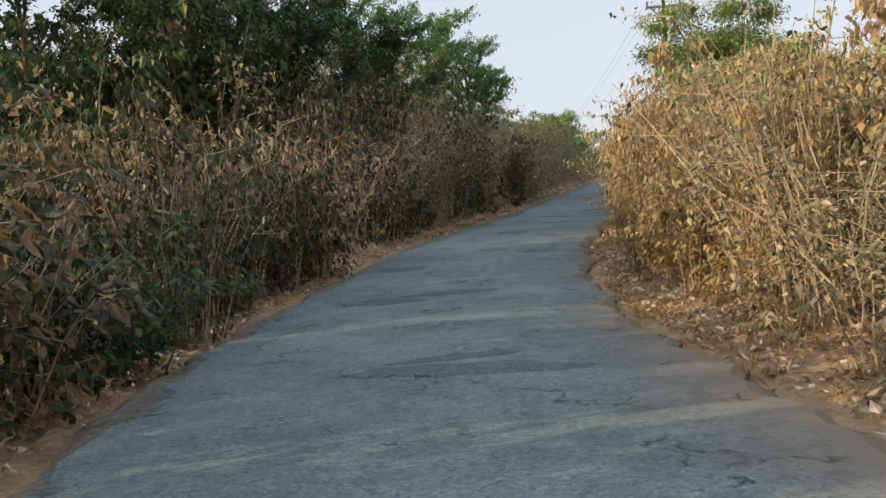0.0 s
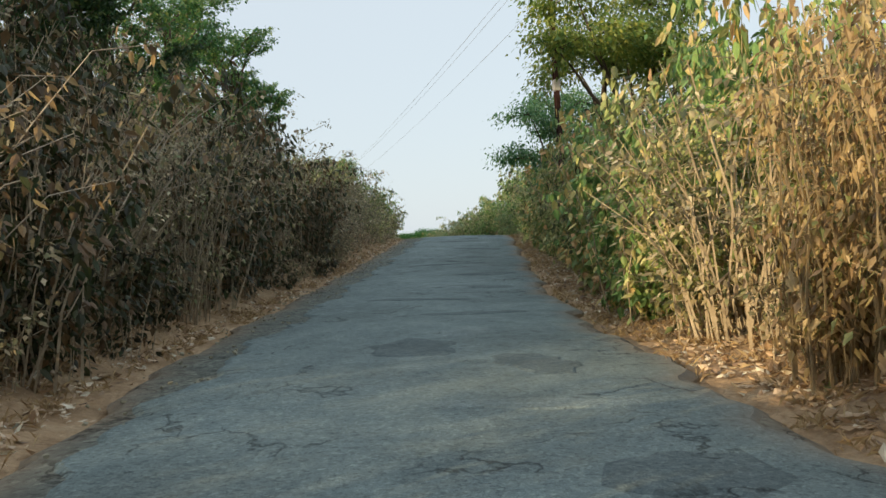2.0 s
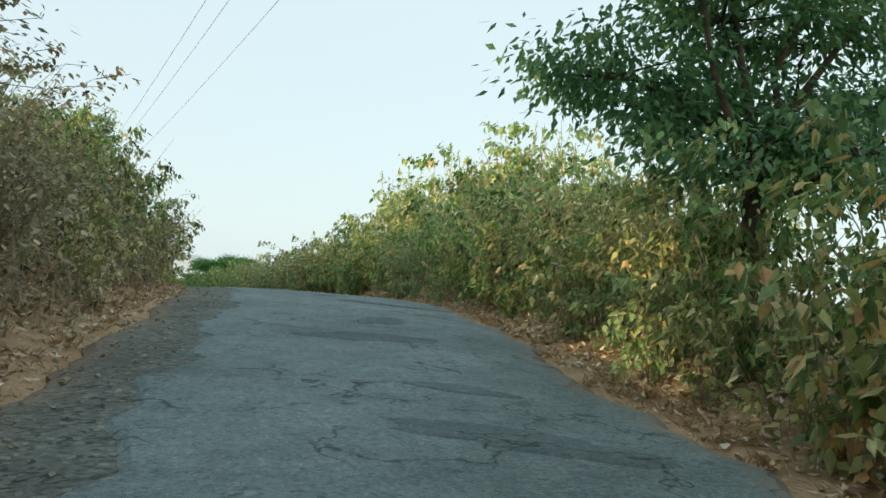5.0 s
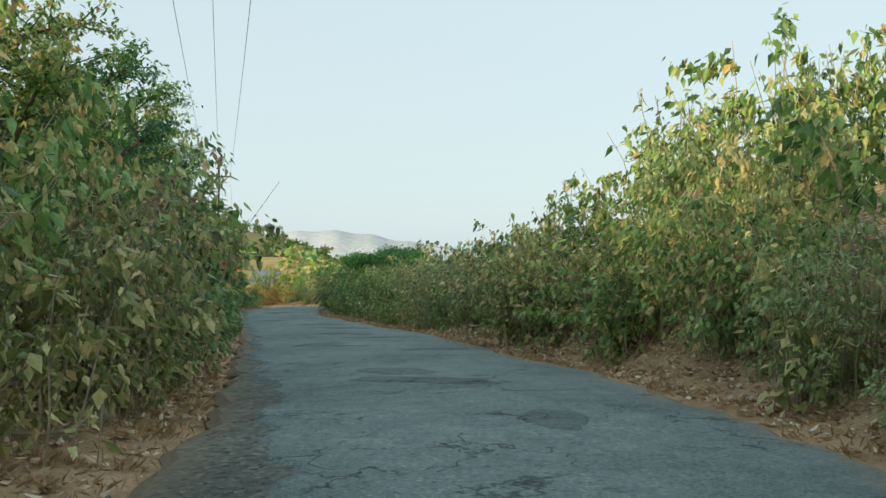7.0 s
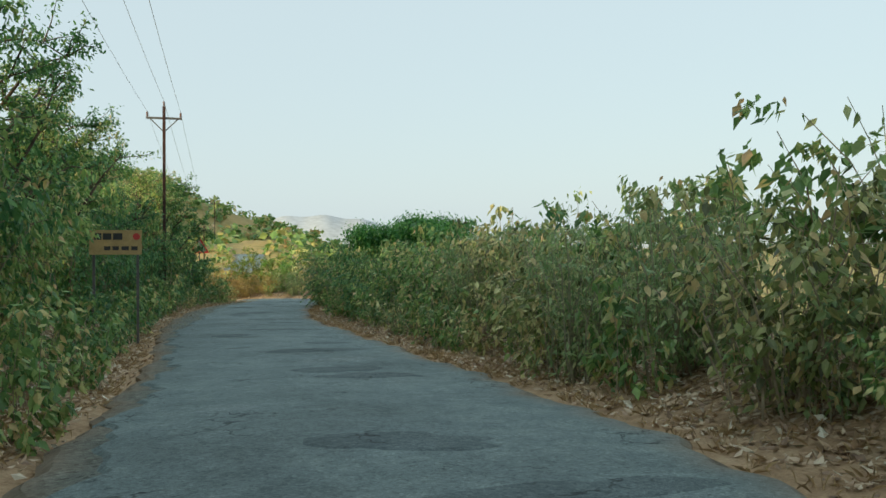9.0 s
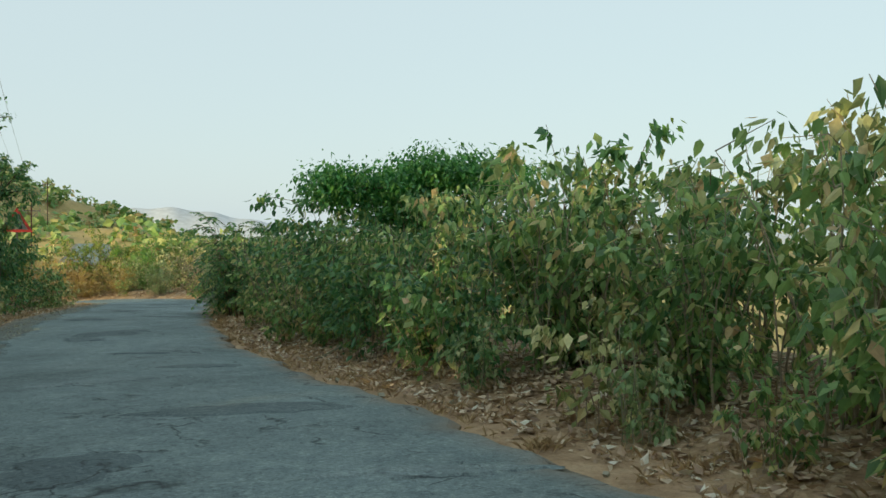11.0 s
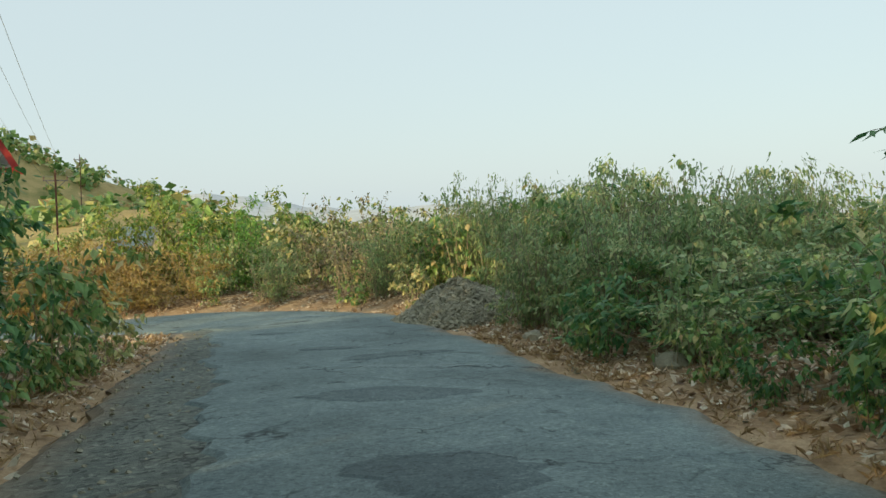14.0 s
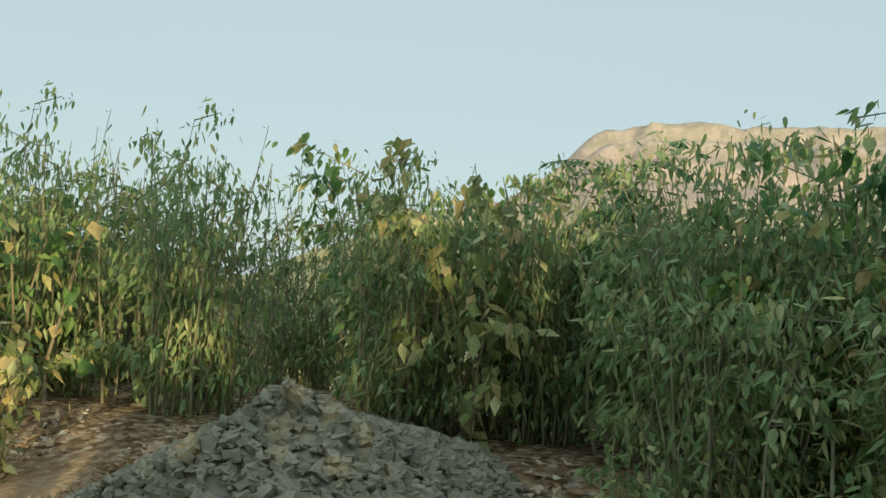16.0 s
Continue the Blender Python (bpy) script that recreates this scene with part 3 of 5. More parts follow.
# ---- plants ----
def shrub_mesh(seed, h, w, stems, leafs, leaf_len, droop, upright=0.6, leaf_from=0.2, pinnate=False, twigs=True, slim=1.0, k=5, bushy=1.6, oval=False):
    rng = np.random.default_rng(seed)
    ang = rng.uniform(0, 2 * np.pi, stems)
    r0 = rng.uniform(0, 0.28, stems) * w
    hh = h * rng.uniform(0.55, 1.05, stems)
    out = rng.uniform(0.15, 1.0, stems) * w * 0.5 * (1.25 - upright)
    t = np.linspace(0, 1, k)[None, :, None]
    a2 = ang + rng.normal(0, 0.6, stems)
    base = np.stack([np.cos(ang) * r0, np.sin(ang) * r0, np.full(stems, -0.15)], 1)[:, None, :]
    lean = np.stack([np.cos(a2) * out, np.sin(a2) * out, np.zeros(stems)], 1)[:, None, :]
    line = base + lean * (0.45 * t + 0.75 * t ** 2) + np.array([0, 0, 1.0]) * hh[:, None, None] * (t * 1.12 - 0.12 * t ** 3)
    line[:, 1:] += rng.normal(0, 0.035, (stems, k - 1, 3))
    rad = (0.013 - 0.009 * t[..., 0]) * rng.uniform(0.6, 1.25, stems)[:, None]
    # side twigs, each ending in a clump of leaves
    m = int(stems * bushy)
    si = rng.integers(0, stems, m)
    ti = rng.integers(1 if leaf_from < 0.1 else 2, k, m)
    b = line[si, ti]
    da = rng.uniform(0, 2 * np.pi, m)
    ln = rng.uniform(0.25, 0.75, m) * w * 0.33
    end = b + np.stack([np.cos(da) * ln, np.sin(da) * ln, rng.uniform(-0.1, 0.6, m) * ln], 1) + b * np.array([0.1, 0.1, 0])
    tw = np.stack([b, (b + end) / 2, end], 1)
    v1, f1 = tubes(line, rad)
    v2, f2 = tubes(tw[:, ::2], np.tile(np.array([0.007, 0.003]), (m, 1)))
    sv, sf = (np.vstack([v1, v2]), np.vstack([f1, f2 + len(v1)])) if twigs else (v1, f1)
    # leaves on stems and round the twig ends
    n1 = int(leafs * 0.36)
    s1 = rng.integers(0, stems, n1)
    u = leaf_from + (1 - leaf_from) * rng.uniform(0, 1, n1) ** 0.8 * 0.999
    q = u * (k - 1)
    i0 = np.minimum(q.astype(int), k - 2)
    fr = (q - i0)[:, None]
    p1 = line[s1, i0] * (1 - fr) + line[s1, i0 + 1] * fr
    n2 = leafs - n1
    s2 = np.arange(n2) * m // n2 if pinnate else rng.integers(0, m, n2)
    fr2 = (rng.uniform(0.1, 1.0, n2) if pinnate else 1.05 - 0.75 * rng.uniform(0, 1, n2) ** 1.6)[:, None]
    p2 = tw[s2, 0] * (1 - fr2) + tw[s2, 2] * fr2
    P = np.vstack([p1 + rng.normal(0, 0.04, (n1, 3)), p2 + rng.normal(0, 0.075, (n2, 3))])
    ra = rng.uniform(0, 2 * np.pi, leafs)
    outw = P * np.array([1, 1, 0])
    outw /= np.linalg.norm(outw, axis=1)[:, None] + 1e-6
    D = np.stack([np.cos(ra), np.sin(ra), np.zeros(leafs)], 1) + 0.6 * outw
    D[:, 2] = -droop * rng.uniform(-0.1, 2.0, leafs) + 0.1
    if pinnate:
        dv = tw[s2, 2] - tw[s2, 0]
        side = np.cross(dv, np.array([0, 0, 1.0]))
        side /= np.linalg.norm(side, axis=1)[:, None] + 1e-6
        D[n1:] = side * np.where(np.arange(n2) % 2, 1, -1)[:, None] + dv / (np.linalg.norm(dv, axis=1)[:, None] + 1e-6) * 0.5 - np.array([0, 0, 0.35])
        P[n1:] = p2
    P[:, 2] = np.maximum(P[:, 2], 0.05)
    ll = leaf_len * rng.uniform(0.5, 1.35, leafs)
    lv, lf = leaves(rng, P, D, ll, ll * rng.uniform(0.42, 0.68, leafs) * slim * (0.9 if oval else 1.0), 0.25, oval)
    return sv, sf, lv, lf


def frond_mesh(seed, h, w, stems, pairs, leaf_len):
    """Upright stems that carry arching fronds with paired leaflets."""
    rng = np.random.default_rng(seed)
    k = 5
    t = np.linspace(0, 1, k)[None, :, None]
    ang = rng.uniform(0, 2 * np.pi, stems)
    hh = h * rng.uniform(0.5, 0.9, stems)
    out = w * rng.uniform(0.08, 0.3, stems)
    lean = np.stack([np.cos(ang) * out, np.sin(ang) * out, np.zeros(stems)], 1)[:, None, :]
    line = lean * (0.3 + 0.7 * t) + np.array([0, 0, 1.0]) * hh[:, None, None] * t
    line[:, 0, 2] = -0.15
    rad = (0.016 - 0.010 * t[..., 0]) * np.ones((stems, 1))
    per = 11
    m = stems * per
    si = np.repeat(np.arange(stems), per)
    q = np.tile(np.linspace(0.25, 1.0, per), stems) * (k - 1) * 0.999
    i0 = q.astype(int)
    fr = (q - i0)[:, None]
    b = line[si, i0] * (1 - fr) + line[si, i0 + 1] * fr
    a = rng.uniform(0, 2 * np.pi, m)
    ln = rng.uniform(0.45, 0.85, m)
    d = np.stack([np.cos(a), np.sin(a), np.zeros(m)], 1)
    u = np.linspace(0, 1, 6)[None, :, None]
    rise = rng.uniform(0.1, 0.9, m)[:, None, None] * np.where(np.tile(np.linspace(0, 1, per), stems) > 0.85, 1.6, 1.0)[:, None, None]
    rachis = b[:, None] + (d * ln[:, None])[:, None] * u + np.array([0, 0, 1.0]) * ln[:, None, None] * (rise * u - 0.75 * u ** 2)
    v1, f1 = tubes(line, rad)
    v2, f2 = tubes(rachis, np.tile(np.linspace(0.006, 0.002, 6), (m, 1)))
    w_ = np.tile(np.linspace(0.18, 0.999, pairs), m) * 5
    fi = np.repeat(np.arange(m), pairs)
    j0 = np.minimum(w_.astype(int), 4)
    g = (w_ - j0)[:, None]
    p = rachis[fi, j0] * (1 - g) + rachis[fi, j0 + 1] * g
    along = rachis[fi, j0 + 1] - rachis[fi, j0]
    along /= np.linalg.norm(along, axis=1)[:, None] + 1e-9
    side = np.cross(along, np.array([0, 0, 1.0]))
    side /= np.linalg.norm(side, axis=1)[:, None] + 1e-9
    P = np.vstack([p, p])
    D = np.vstack([side, -side]) + 0.45 * np.vstack([along, along]) + rng.normal(0, 0.15, (len(P), 3)) - np.array([0, 0, 0.25])
    ll = leaf_len * rng.uniform(0.75, 1.2, len(P))
    lv, lf = leaves(rng, P, D, ll, ll * 0.36, 0.2)
    return np.vstack([v1, v2]), np.vstack([f1, f2 + len(v1)]), lv, lf


KINDS = {
    # name: seeds, h, w, stems, leaves, leaf length, droop, uprightness, leaf start, leaf material, stem material, pinnate
    "dry": (3, 3.0, 1.7, 70, 3600, 0.09, 1.6, 0.86, 0.06, DRY, GOLD_STEM, False),
    "olive": (3, 2.7, 1.9, 34, 2100, 0.11, 1.4, 0.4, 0.0, OLIVE, TAN_STEM, False),
    "mixed": (3, 2.6, 1.9, 30, 1900, 0.115, 1.5, 0.5, 0.0, MIXED, TAN_STEM, False),
    "green": (2, 2.6, 1.9, 24, 2100, 0.11, 1.2, 0.5, 0.0, GREEN, STEM, False),
    "brush": (3, 2.8, 2.0, 60, 2400, 0.076, 0.8, 0.25, 0.0, BRUSH, TAN_STEM, False),
    "feather": (2, 2.6, 2.0, 11, 0, 0.12, 0.6, 0.55, 0.1, GREEN, STEM, True),
    "cane": (3, 2.4, 1.7, 48, 3200, 0.084, 1.6, 0.8, 0.04, CANE, PALE_STEM, False),
    "bright": (1, 2.2, 2.0, 26, 2800, 0.10, 0.5, 0.45, 0.0, BRIGHT, STEM, False),
    "fresh": (1, 2.2, 2.0, 26, 3000, 0.085, 0.5, 0.45, 0.0, LIME, STEM, False),
    "deep": (2, 2.6, 1.9, 24, 2300, 0.11, 1.2, 0.5, 0.0, SHADE_GREEN, STEM, False),
    "umber": (3, 2.7, 1.9, 40, 2200, 0.11, 1.4, 0.45, 0.0, SHADE_BROWN, TAN_STEM, False),
    "autumn": (2, 2.4, 1.9, 30, 1700, 0.13, 1.5, 0.5, 0.0, AUTUMN, GOLD_STEM, False),
    "twiggy": (2, 2.5, 2.3, 46, 900, 0.095, 1.0, 0.05, 0.15, DRY, GREY_STEM, False),
    "golden": (1, 1.8, 1.9, 44, 2400, 0.085, 0.9, 0.55, 0.0, GOLD, GOLD_STEM, False),
}
LABELS = {
    "dry": "tall sunlit dry shrub with golden-brown hanging leaves",
    "olive": "half-withered roadside shrub with olive and tan drooping leaves",
    "mixed": "leafy roadside shrub with green leaves and some brown ones",
    "green": "dense dark green roadside shrub",
    "brush": "grey-brown tangled brush with thin bare twigs",
    "feather": "green roadside shrub with feathery compound leaves",
    "umber": "dense brown-green shrub coloured for shade, with hanging leaves on the bank",
    "autumn": "green shrub turning orange with large hanging leaves",
    "twiggy": "half-bare dead shrub with pale arching branches",
    "golden": "golden dry bush in evening sun beside the road",
    "cane": "dense stand of slender stems with hanging grey-green leaves",
    "bright": "yellow-green bush in evening sun beyond the road bend",
    "deep": "green shrub with shade put into its colour on the bank",
    "fresh": "low fresh green bush beyond the road bend",
}
MESHES = {}
for kind, (ns, h, w, st, lf, ll, dr, up, lfrom, lm, sm, pin) in KINDS.items():
    MESHES[kind] = [shrub_mesh(100 + 7 * i + len(kind) * 31, h, w, st, lf, ll, dr, up, lfrom, pin, slim=0.7 if kind in ("cane", "dry") else 1.0, oval=kind not in ("dry", "brush")) for i in range(ns)]
FAR, TUFT = {}, {}
for kind, (ns, h, w, st, lf, ll, dr, up, lfrom, lm, sm, pin) in KINDS.items():
    FAR[kind] = [shrub_mesh(500 + 7 * i + len(kind) * 31, h, w, st // 3, int(lf * 0.31), ll * 1.32, dr, up, lfrom, pin, twigs=False) for i in range(ns)]
    TUFT[kind] = [shrub_mesh(800 + 7 * i + len(kind) * 31, h, w, 11, 480, ll * 1.75, dr, up, 0.0, pin, twigs=False) for i in range(ns)]
for i in range(2):
    MESHES["feather"][i] = frond_mesh(60 + i, 2.6, 2.0, 12, 11, 0.12)
    FAR["feather"][i] = frond_mesh(64 + i, 2.6, 2.0, 8, 8, 0.16)
    TUFT["feather"][i] = frond_mesh(68 + i, 2.2, 2.0, 3, 7, 0.2)
PROTO = {}


def place_shrub(kind, which, x, y, turn, sx, sz):
    z = float(height(x, y)[0])
    m = Matrix.Translation((x, y, z)) @ Matrix.Rotation(turn, 4, "Z") @ Matrix.Diagonal((sx, sx, sz, 1))
    key = (kind, which)
    if key not in PROTO:
        sv, sf, lv, lfc = MESHES[kind][which]
        e = thing("shrub", m, LABELS[kind], "shrub", "roadside shrubs")
        mesh_ob("branchwork", sv, sf, [KINDS[kind][10]], e)
        mesh_ob("foliage", lv, lfc, [KINDS[kind][9]], e)
        PROTO[key] = e
    else:
        e = PROTO[key]
        c = copy_thing(e, Matrix.Identity(4))
        c.matrix_basis = m


MASS = {}


def mass_shrub(kind, which, x, y, turn, sx, sz, src=None):
    MASS.setdefault(kind, []).append(((src or FAR)[kind][which], x, y, turn, sx, sz))


def at_road(s, lat):
    k = int(np.argmin(np.abs(ARC - s)))
    d = s - ARC[k]
    return LINE[k, 0] + TAN[k, 0] * d + RIGHT[k, 0] * lat, LINE[k, 1] + TAN[k, 1] * d + RIGHT[k, 1] * lat


RNG = random.Random(5)
PILE = (24.97, 108.4, 1.5, 0.8)


def pick(mixture):
    r = RNG.random() * sum(w for _, w in mixture)
    for kind, w in mixture:
        r -= w
        if r <= 0:
            return kind
    return mixture[-1][0]


# stretches: from, to, crown height, mixture
RIGHT_SIDE = [
    (3.0, 7.0, 1.25, (("brush", 3), ("dry", 2))),
    (7.0, 9.0, 2.7, (("dry", 4), ("brush", 2))),
    (9.0, 22.0, 3.45, (("dry", 8), ("brush", 1))),
    (22.0, 28.0, 3.7, (("autumn", 5), ("olive", 2), ("mixed", 1))),
    (28.0, 33.0, 2.9, (("mixed", 2), ("olive", 2), ("autumn", 3))),
    (33.0, 39.0, 2.95, (("mixed", 2), ("olive", 3), ("autumn", 2))),
    (39.0, 46.0, 2.35, (("mixed", 2), ("olive", 3), ("cane", 2), ("autumn", 1))),
    (46.0, 50.0, 2.2, (("olive", 3), ("cane", 2), ("mixed", 1))),
    (50.0, 58.0, 2.5, (("mixed", 4), ("cane", 2), ("olive", 1))),
    (58.0, 61.0, 2.85, (("mixed", 3), ("cane", 2), ("olive", 1))),
    (61.0, 66.0, 2.75, (("mixed", 3), ("olive", 2), ("feather", 1))),
    (66.0, 76.0, 2.3, (("mixed", 4), ("cane", 2), ("olive", 1))),
    (76.0, 82.0, 2.5, (("mixed", 3), ("cane", 3), ("olive", 1))),
    (82.0, 84.0, 2.3, (("mixed", 2), ("cane", 2), ("olive", 1))),
    (84.0, 91.0, 2.45, (("green", 3), ("mixed", 3))),
    (91.0, 96.5, 2.75, (("green", 3), ("mixed", 3), ("olive", 1))),
    (96.5, 99.0, 1.75, (("green", 2), ("mixed", 2), ("feather", 1))),
    (99.0, 102.5, 1.4, (("green", 3), ("mixed", 2))),
    (102.5, 106.3, 0.9, (("cane", 3), ("green", 1), ("mixed", 1))),
    (106.3, 107.3, 1.6, (("cane", 4), ("mixed", 1))),
    (107.3, 111.0, 2.15, (("cane", 6), ("green", 1))),
    (112.0, 117.3, 2.1, (("brush", 2), ("olive", 2), ("cane", 2), ("mixed", 1))),
    (118.8, 124.0, 1.0, (("golden", 1),)),
    (124.0, 140.0, 1.6, (("golden", 3), ("olive", 1))),
]
LEFT_SIDE = [
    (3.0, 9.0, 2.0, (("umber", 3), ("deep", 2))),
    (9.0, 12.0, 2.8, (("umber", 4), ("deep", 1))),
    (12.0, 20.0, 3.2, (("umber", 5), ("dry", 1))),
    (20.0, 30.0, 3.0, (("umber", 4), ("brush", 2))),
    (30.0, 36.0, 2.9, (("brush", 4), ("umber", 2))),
    (36.0, 46.0, 2.1, (("brush", 4), ("olive", 1))),
    (46.0, 52.0, 1.9, (("brush", 3), ("olive", 2))),
    (52.0, 60.0, 2.6, (("mixed", 3), ("olive", 2))),
    (60.0, 66.0, 3.6, (("mixed", 3), ("olive", 1), ("green", 2))),
    (66.0, 95.0, 4.4, (("mixed", 2), ("green", 5))),
    (95.0, 101.0, 4.0, (("mixed", 2), ("green", 5), ("olive", 1))),
    (101.0, 106.0, 3.5, (("mixed", 2), ("green", 5), ("olive", 1))),
    (106.0, 108.6, 2.6, (("mixed", 2), ("olive", 1), ("green", 2))),
    ]


SLOT = at_road(19.7, 0.3)


def in_slot(x, y, r):
    """Whether a place lies in the lane by which the low sun reaches the road."""
    dx, dy = x - SLOT[0], y - SLOT[1]
    along = dx * SUN_AWAY.x + dy * SUN_AWAY.y
    return 1.0 < along < 50.0 and abs(dx * SUN_AWAY.y - dy * SUN_AWAY.x) < r


def on_heap(x, y):
    return math.hypot(x - PILE[0], y - PILE[1]) < PILE[2] + 0.45


def hedge(side, rows, first):
    for a, b, h, mixture in rows:
        s = a
        n = 0
        while s < b:
            for row, off in enumerate((0.0, 1.2, 2.6, 4.2)):
                if row > 1 and ((n + row) % 2 or (side > 0 and (row == 3 or s < 72)) or (side < 0 and s > 20 and row == 3)):
                    continue
                lat = first + off + RNG.uniform(-0.3, 0.3) + (0.75 if side < 0 and 62 < s < 114 else 0.0) + (0.4 if side < 0 and (66 < s < 84 or s > 105 or 36 < s < 56) else 0.0) + (0.4 if side < 0 and 42 < s < 56 else 0.0) + (0.65 if side > 0 and 74 < s < 86 else 0.45 if side > 0 and 86 <= s < 100 else 0.2 if side > 0 and s >= 100 else 0.0) + ((-0.3 if s < 20 else 0.0) if side < 0 else 0.5 if s < 13 else -0.25 if 15 < s < 24 else 0.3 if 25 < s < 48 else 0.0)
                ss = s + RNG.uniform(-0.5, 0.5) + 0.5 * (row % 2)
                kind = pick(mixture)
                which = RNG.randrange(KINDS[kind][0])
                sz = (min(h, 3.4) if row == 0 else h) / KINDS[kind][1] * RNG.uniform(0.8, 1.1) * (0.85 if row == 0 else 1.0)
                if side > 0 and 50 < s < 66:
                    sz *= 0.92
                sx = RNG.uniform(0.85, 1.2) * (1.25 if row > 1 else 1.0)
                x, y = at_road(ss, side * (HALF + lat))
                if on_heap(x, y) or (side < 0 and in_slot(x, y, 2.0)):
                    continue
                (place_shrub if row == 0 else mass_shrub)(kind, which, x, y, RNG.uniform(0, 6.28), sx, sz)
            s += 1.5
            n += 1


for s, lat, sx, sz in ((10.5, -4.0, 1.0, 0.95), (12.6, -3.7, 1.0, 1.1), (14.6, -3.6, 1.1, 1.15), (16.8, -3.6, 1.0, 1.0), (19.0, -3.7, 1.0, 0.95), (22.5, -3.8, 1.1, 1.0), (26.0, -3.8, 1.0, 0.95), (30.0, -3.9, 1.1, 0.95), (45.0, -4.6, 1.0, 0.8), (57.5, -3.9, 0.9, 0.8)):
    x, y = at_road(s, lat)
    if in_slot(x, y, 1.2):
        continue
    place_shrub("twiggy", int(s) % 2, x, y, s * 2.1, sx, sz)
# Shrubs added in the sun lane to break its light into streaks.
for along, across, sx, sz in ((8.6, -0.6, 0.5, 0.75), (9.8, 0.55, 0.5, 0.8), (13.0, 0.0, 0.6, 0.9)):
    x, y = SLOT[0] + SUN_AWAY.x * along - SUN_AWAY.y * across, SLOT[1] + SUN_AWAY.y * along + SUN_AWAY.x * across
    place_shrub("twiggy", int(along) % 2, x, y, along * 2.3, sx, sz)
for along, across, sz in ((8.0, -1.3, 0.56), (8.4, -0.3, 0.46), (8.1, 0.6, 0.52), (8.6, 1.5, 0.56)):
    x, y = SLOT[0] + SUN_AWAY.x * along - SUN_AWAY.y * across, SLOT[1] + SUN_AWAY.y * along + SUN_AWAY.x * across
    place_shrub("dry", int(along * 10) % 3, x, y, across * 2.3, 0.75, sz)
hedge(1, RIGHT_SIDE, 1.3)
hedge(-1, LEFT_SIDE, 1.1)
# low growth at the hedge's foot
for side, first, rows in ((1, 0.95, RIGHT_SIDE), (-1, 0.6, LEFT_SIDE)):
    for a, b, h, mixture in rows:
        s = a
        while s < b:
            if RNG.random() < 0.95:
                kind = pick(mixture)
                x, y = at_road(s, side * (HALF + first + RNG.uniform(-0.15, 0.35)))
                f = RNG.uniform(0.26, 0.56)
                if on_heap(x, y) or (side < 0 and in_slot(x, y, 1.6)):
                    s += 0.9
                    continue
                mass_shrub(kind, RNG.randrange(KINDS[kind][0]), x, y, RNG.uniform(0, 6.28), f * 1.3, f, TUFT)
            s += RNG.uniform(0.7, 1.3)
# the hedge's second depth where it thins out at the bend
back = random.Random(71)
for i in range(12):
    kind = ("mixed", "green", "olive")[i % 3]
    x, y = at_road(74.0 + i * 0.9, HALF + 3.3 + back.uniform(-0.4, 0.5))
    f = 2.3 / KINDS[kind][1] * back.uniform(0.85, 1.05)
    mass_shrub(kind, back.randrange(KINDS[kind][0]), x, y, back.uniform(0, 6.28), f * 1.4, f)
# scrub up the bank
for i in range(80):
    s = RNG.uniform(9, 62)
    lat = -(HALF + RNG.uniform(5.0, 14.0))
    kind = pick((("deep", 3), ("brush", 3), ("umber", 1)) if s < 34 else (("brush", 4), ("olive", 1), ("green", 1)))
    x, y = at_road(s, lat)
    if in_slot(x, y, 2.6):
        continue
    f = RNG.uniform(1.0, 1.5)
    mass_shrub(kind, RNG.randrange(KINDS[kind][0]), x, y, RNG.uniform(0, 6.28), f * 1.25, f * (0.8 if s > 45 else 1.0))
# Shade-coloured shrubs; the last three also keep sun off the right hedge.
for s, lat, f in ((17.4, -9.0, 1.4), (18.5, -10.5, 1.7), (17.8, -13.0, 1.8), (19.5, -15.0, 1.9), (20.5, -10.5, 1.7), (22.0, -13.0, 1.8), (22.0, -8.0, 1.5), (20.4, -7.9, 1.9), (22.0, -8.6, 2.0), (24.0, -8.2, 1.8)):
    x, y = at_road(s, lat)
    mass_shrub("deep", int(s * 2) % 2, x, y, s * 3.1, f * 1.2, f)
# Shrubs behind the left hedge, thickened to stop sun reaching the road.
for i in range(72):
    s = RNG.uniform(62, 106)
    kind = pick((("green", 3), ("mixed", 2)))
    x, y = at_road(s, -(HALF + RNG.uniform(4.0, 9.0)))
    f = RNG.uniform(1.1, 1.6)
    mass_shrub(kind, RNG.randrange(KINDS[kind][0]), x, y, RNG.uniform(0, 6.28), f * 1.25, f)
for i in range(40):
    s, lat = RNG.uniform(50, 69), RNG.uniform(5.4, 11.0)
    x, y = at_road(s, lat)
    rise = (0.92 + 0.3 * min(1.0, max(0.0, (s - 55) / 4)) + 0.05 * (lat - 5.6)) * (1.0 if s < 66 else 0.85) * min(1.0, 0.72 + 0.04 * (s - 50))
    mass_shrub("mixed" if i % 3 else "cane", i % 3, x, y, RNG.uniform(0, 6.28), 1.5, rise * RNG.uniform(0.92, 1.08))
for s, lat, sx, sz in ((28.4, 3.9, 1.0, 1.2), (30.2, 3.7, 1.0, 1.25), (31.8, 3.9, 1.1, 1.2)):
    x, y = at_road(s, lat)
    place_shrub("autumn", int(s) % 2, x, y, s, sx, sz)
for i in range(16):
    x, y = at_road(RNG.uniform(21.5, 33), RNG.uniform(5.0, 8.5))
    mass_shrub(("mixed", "olive", "autumn", "mixed")[i % 4], i % 2, x, y, RNG.uniform(0, 6.28), 1.3, RNG.uniform(1.4, 1.65), MESHES)
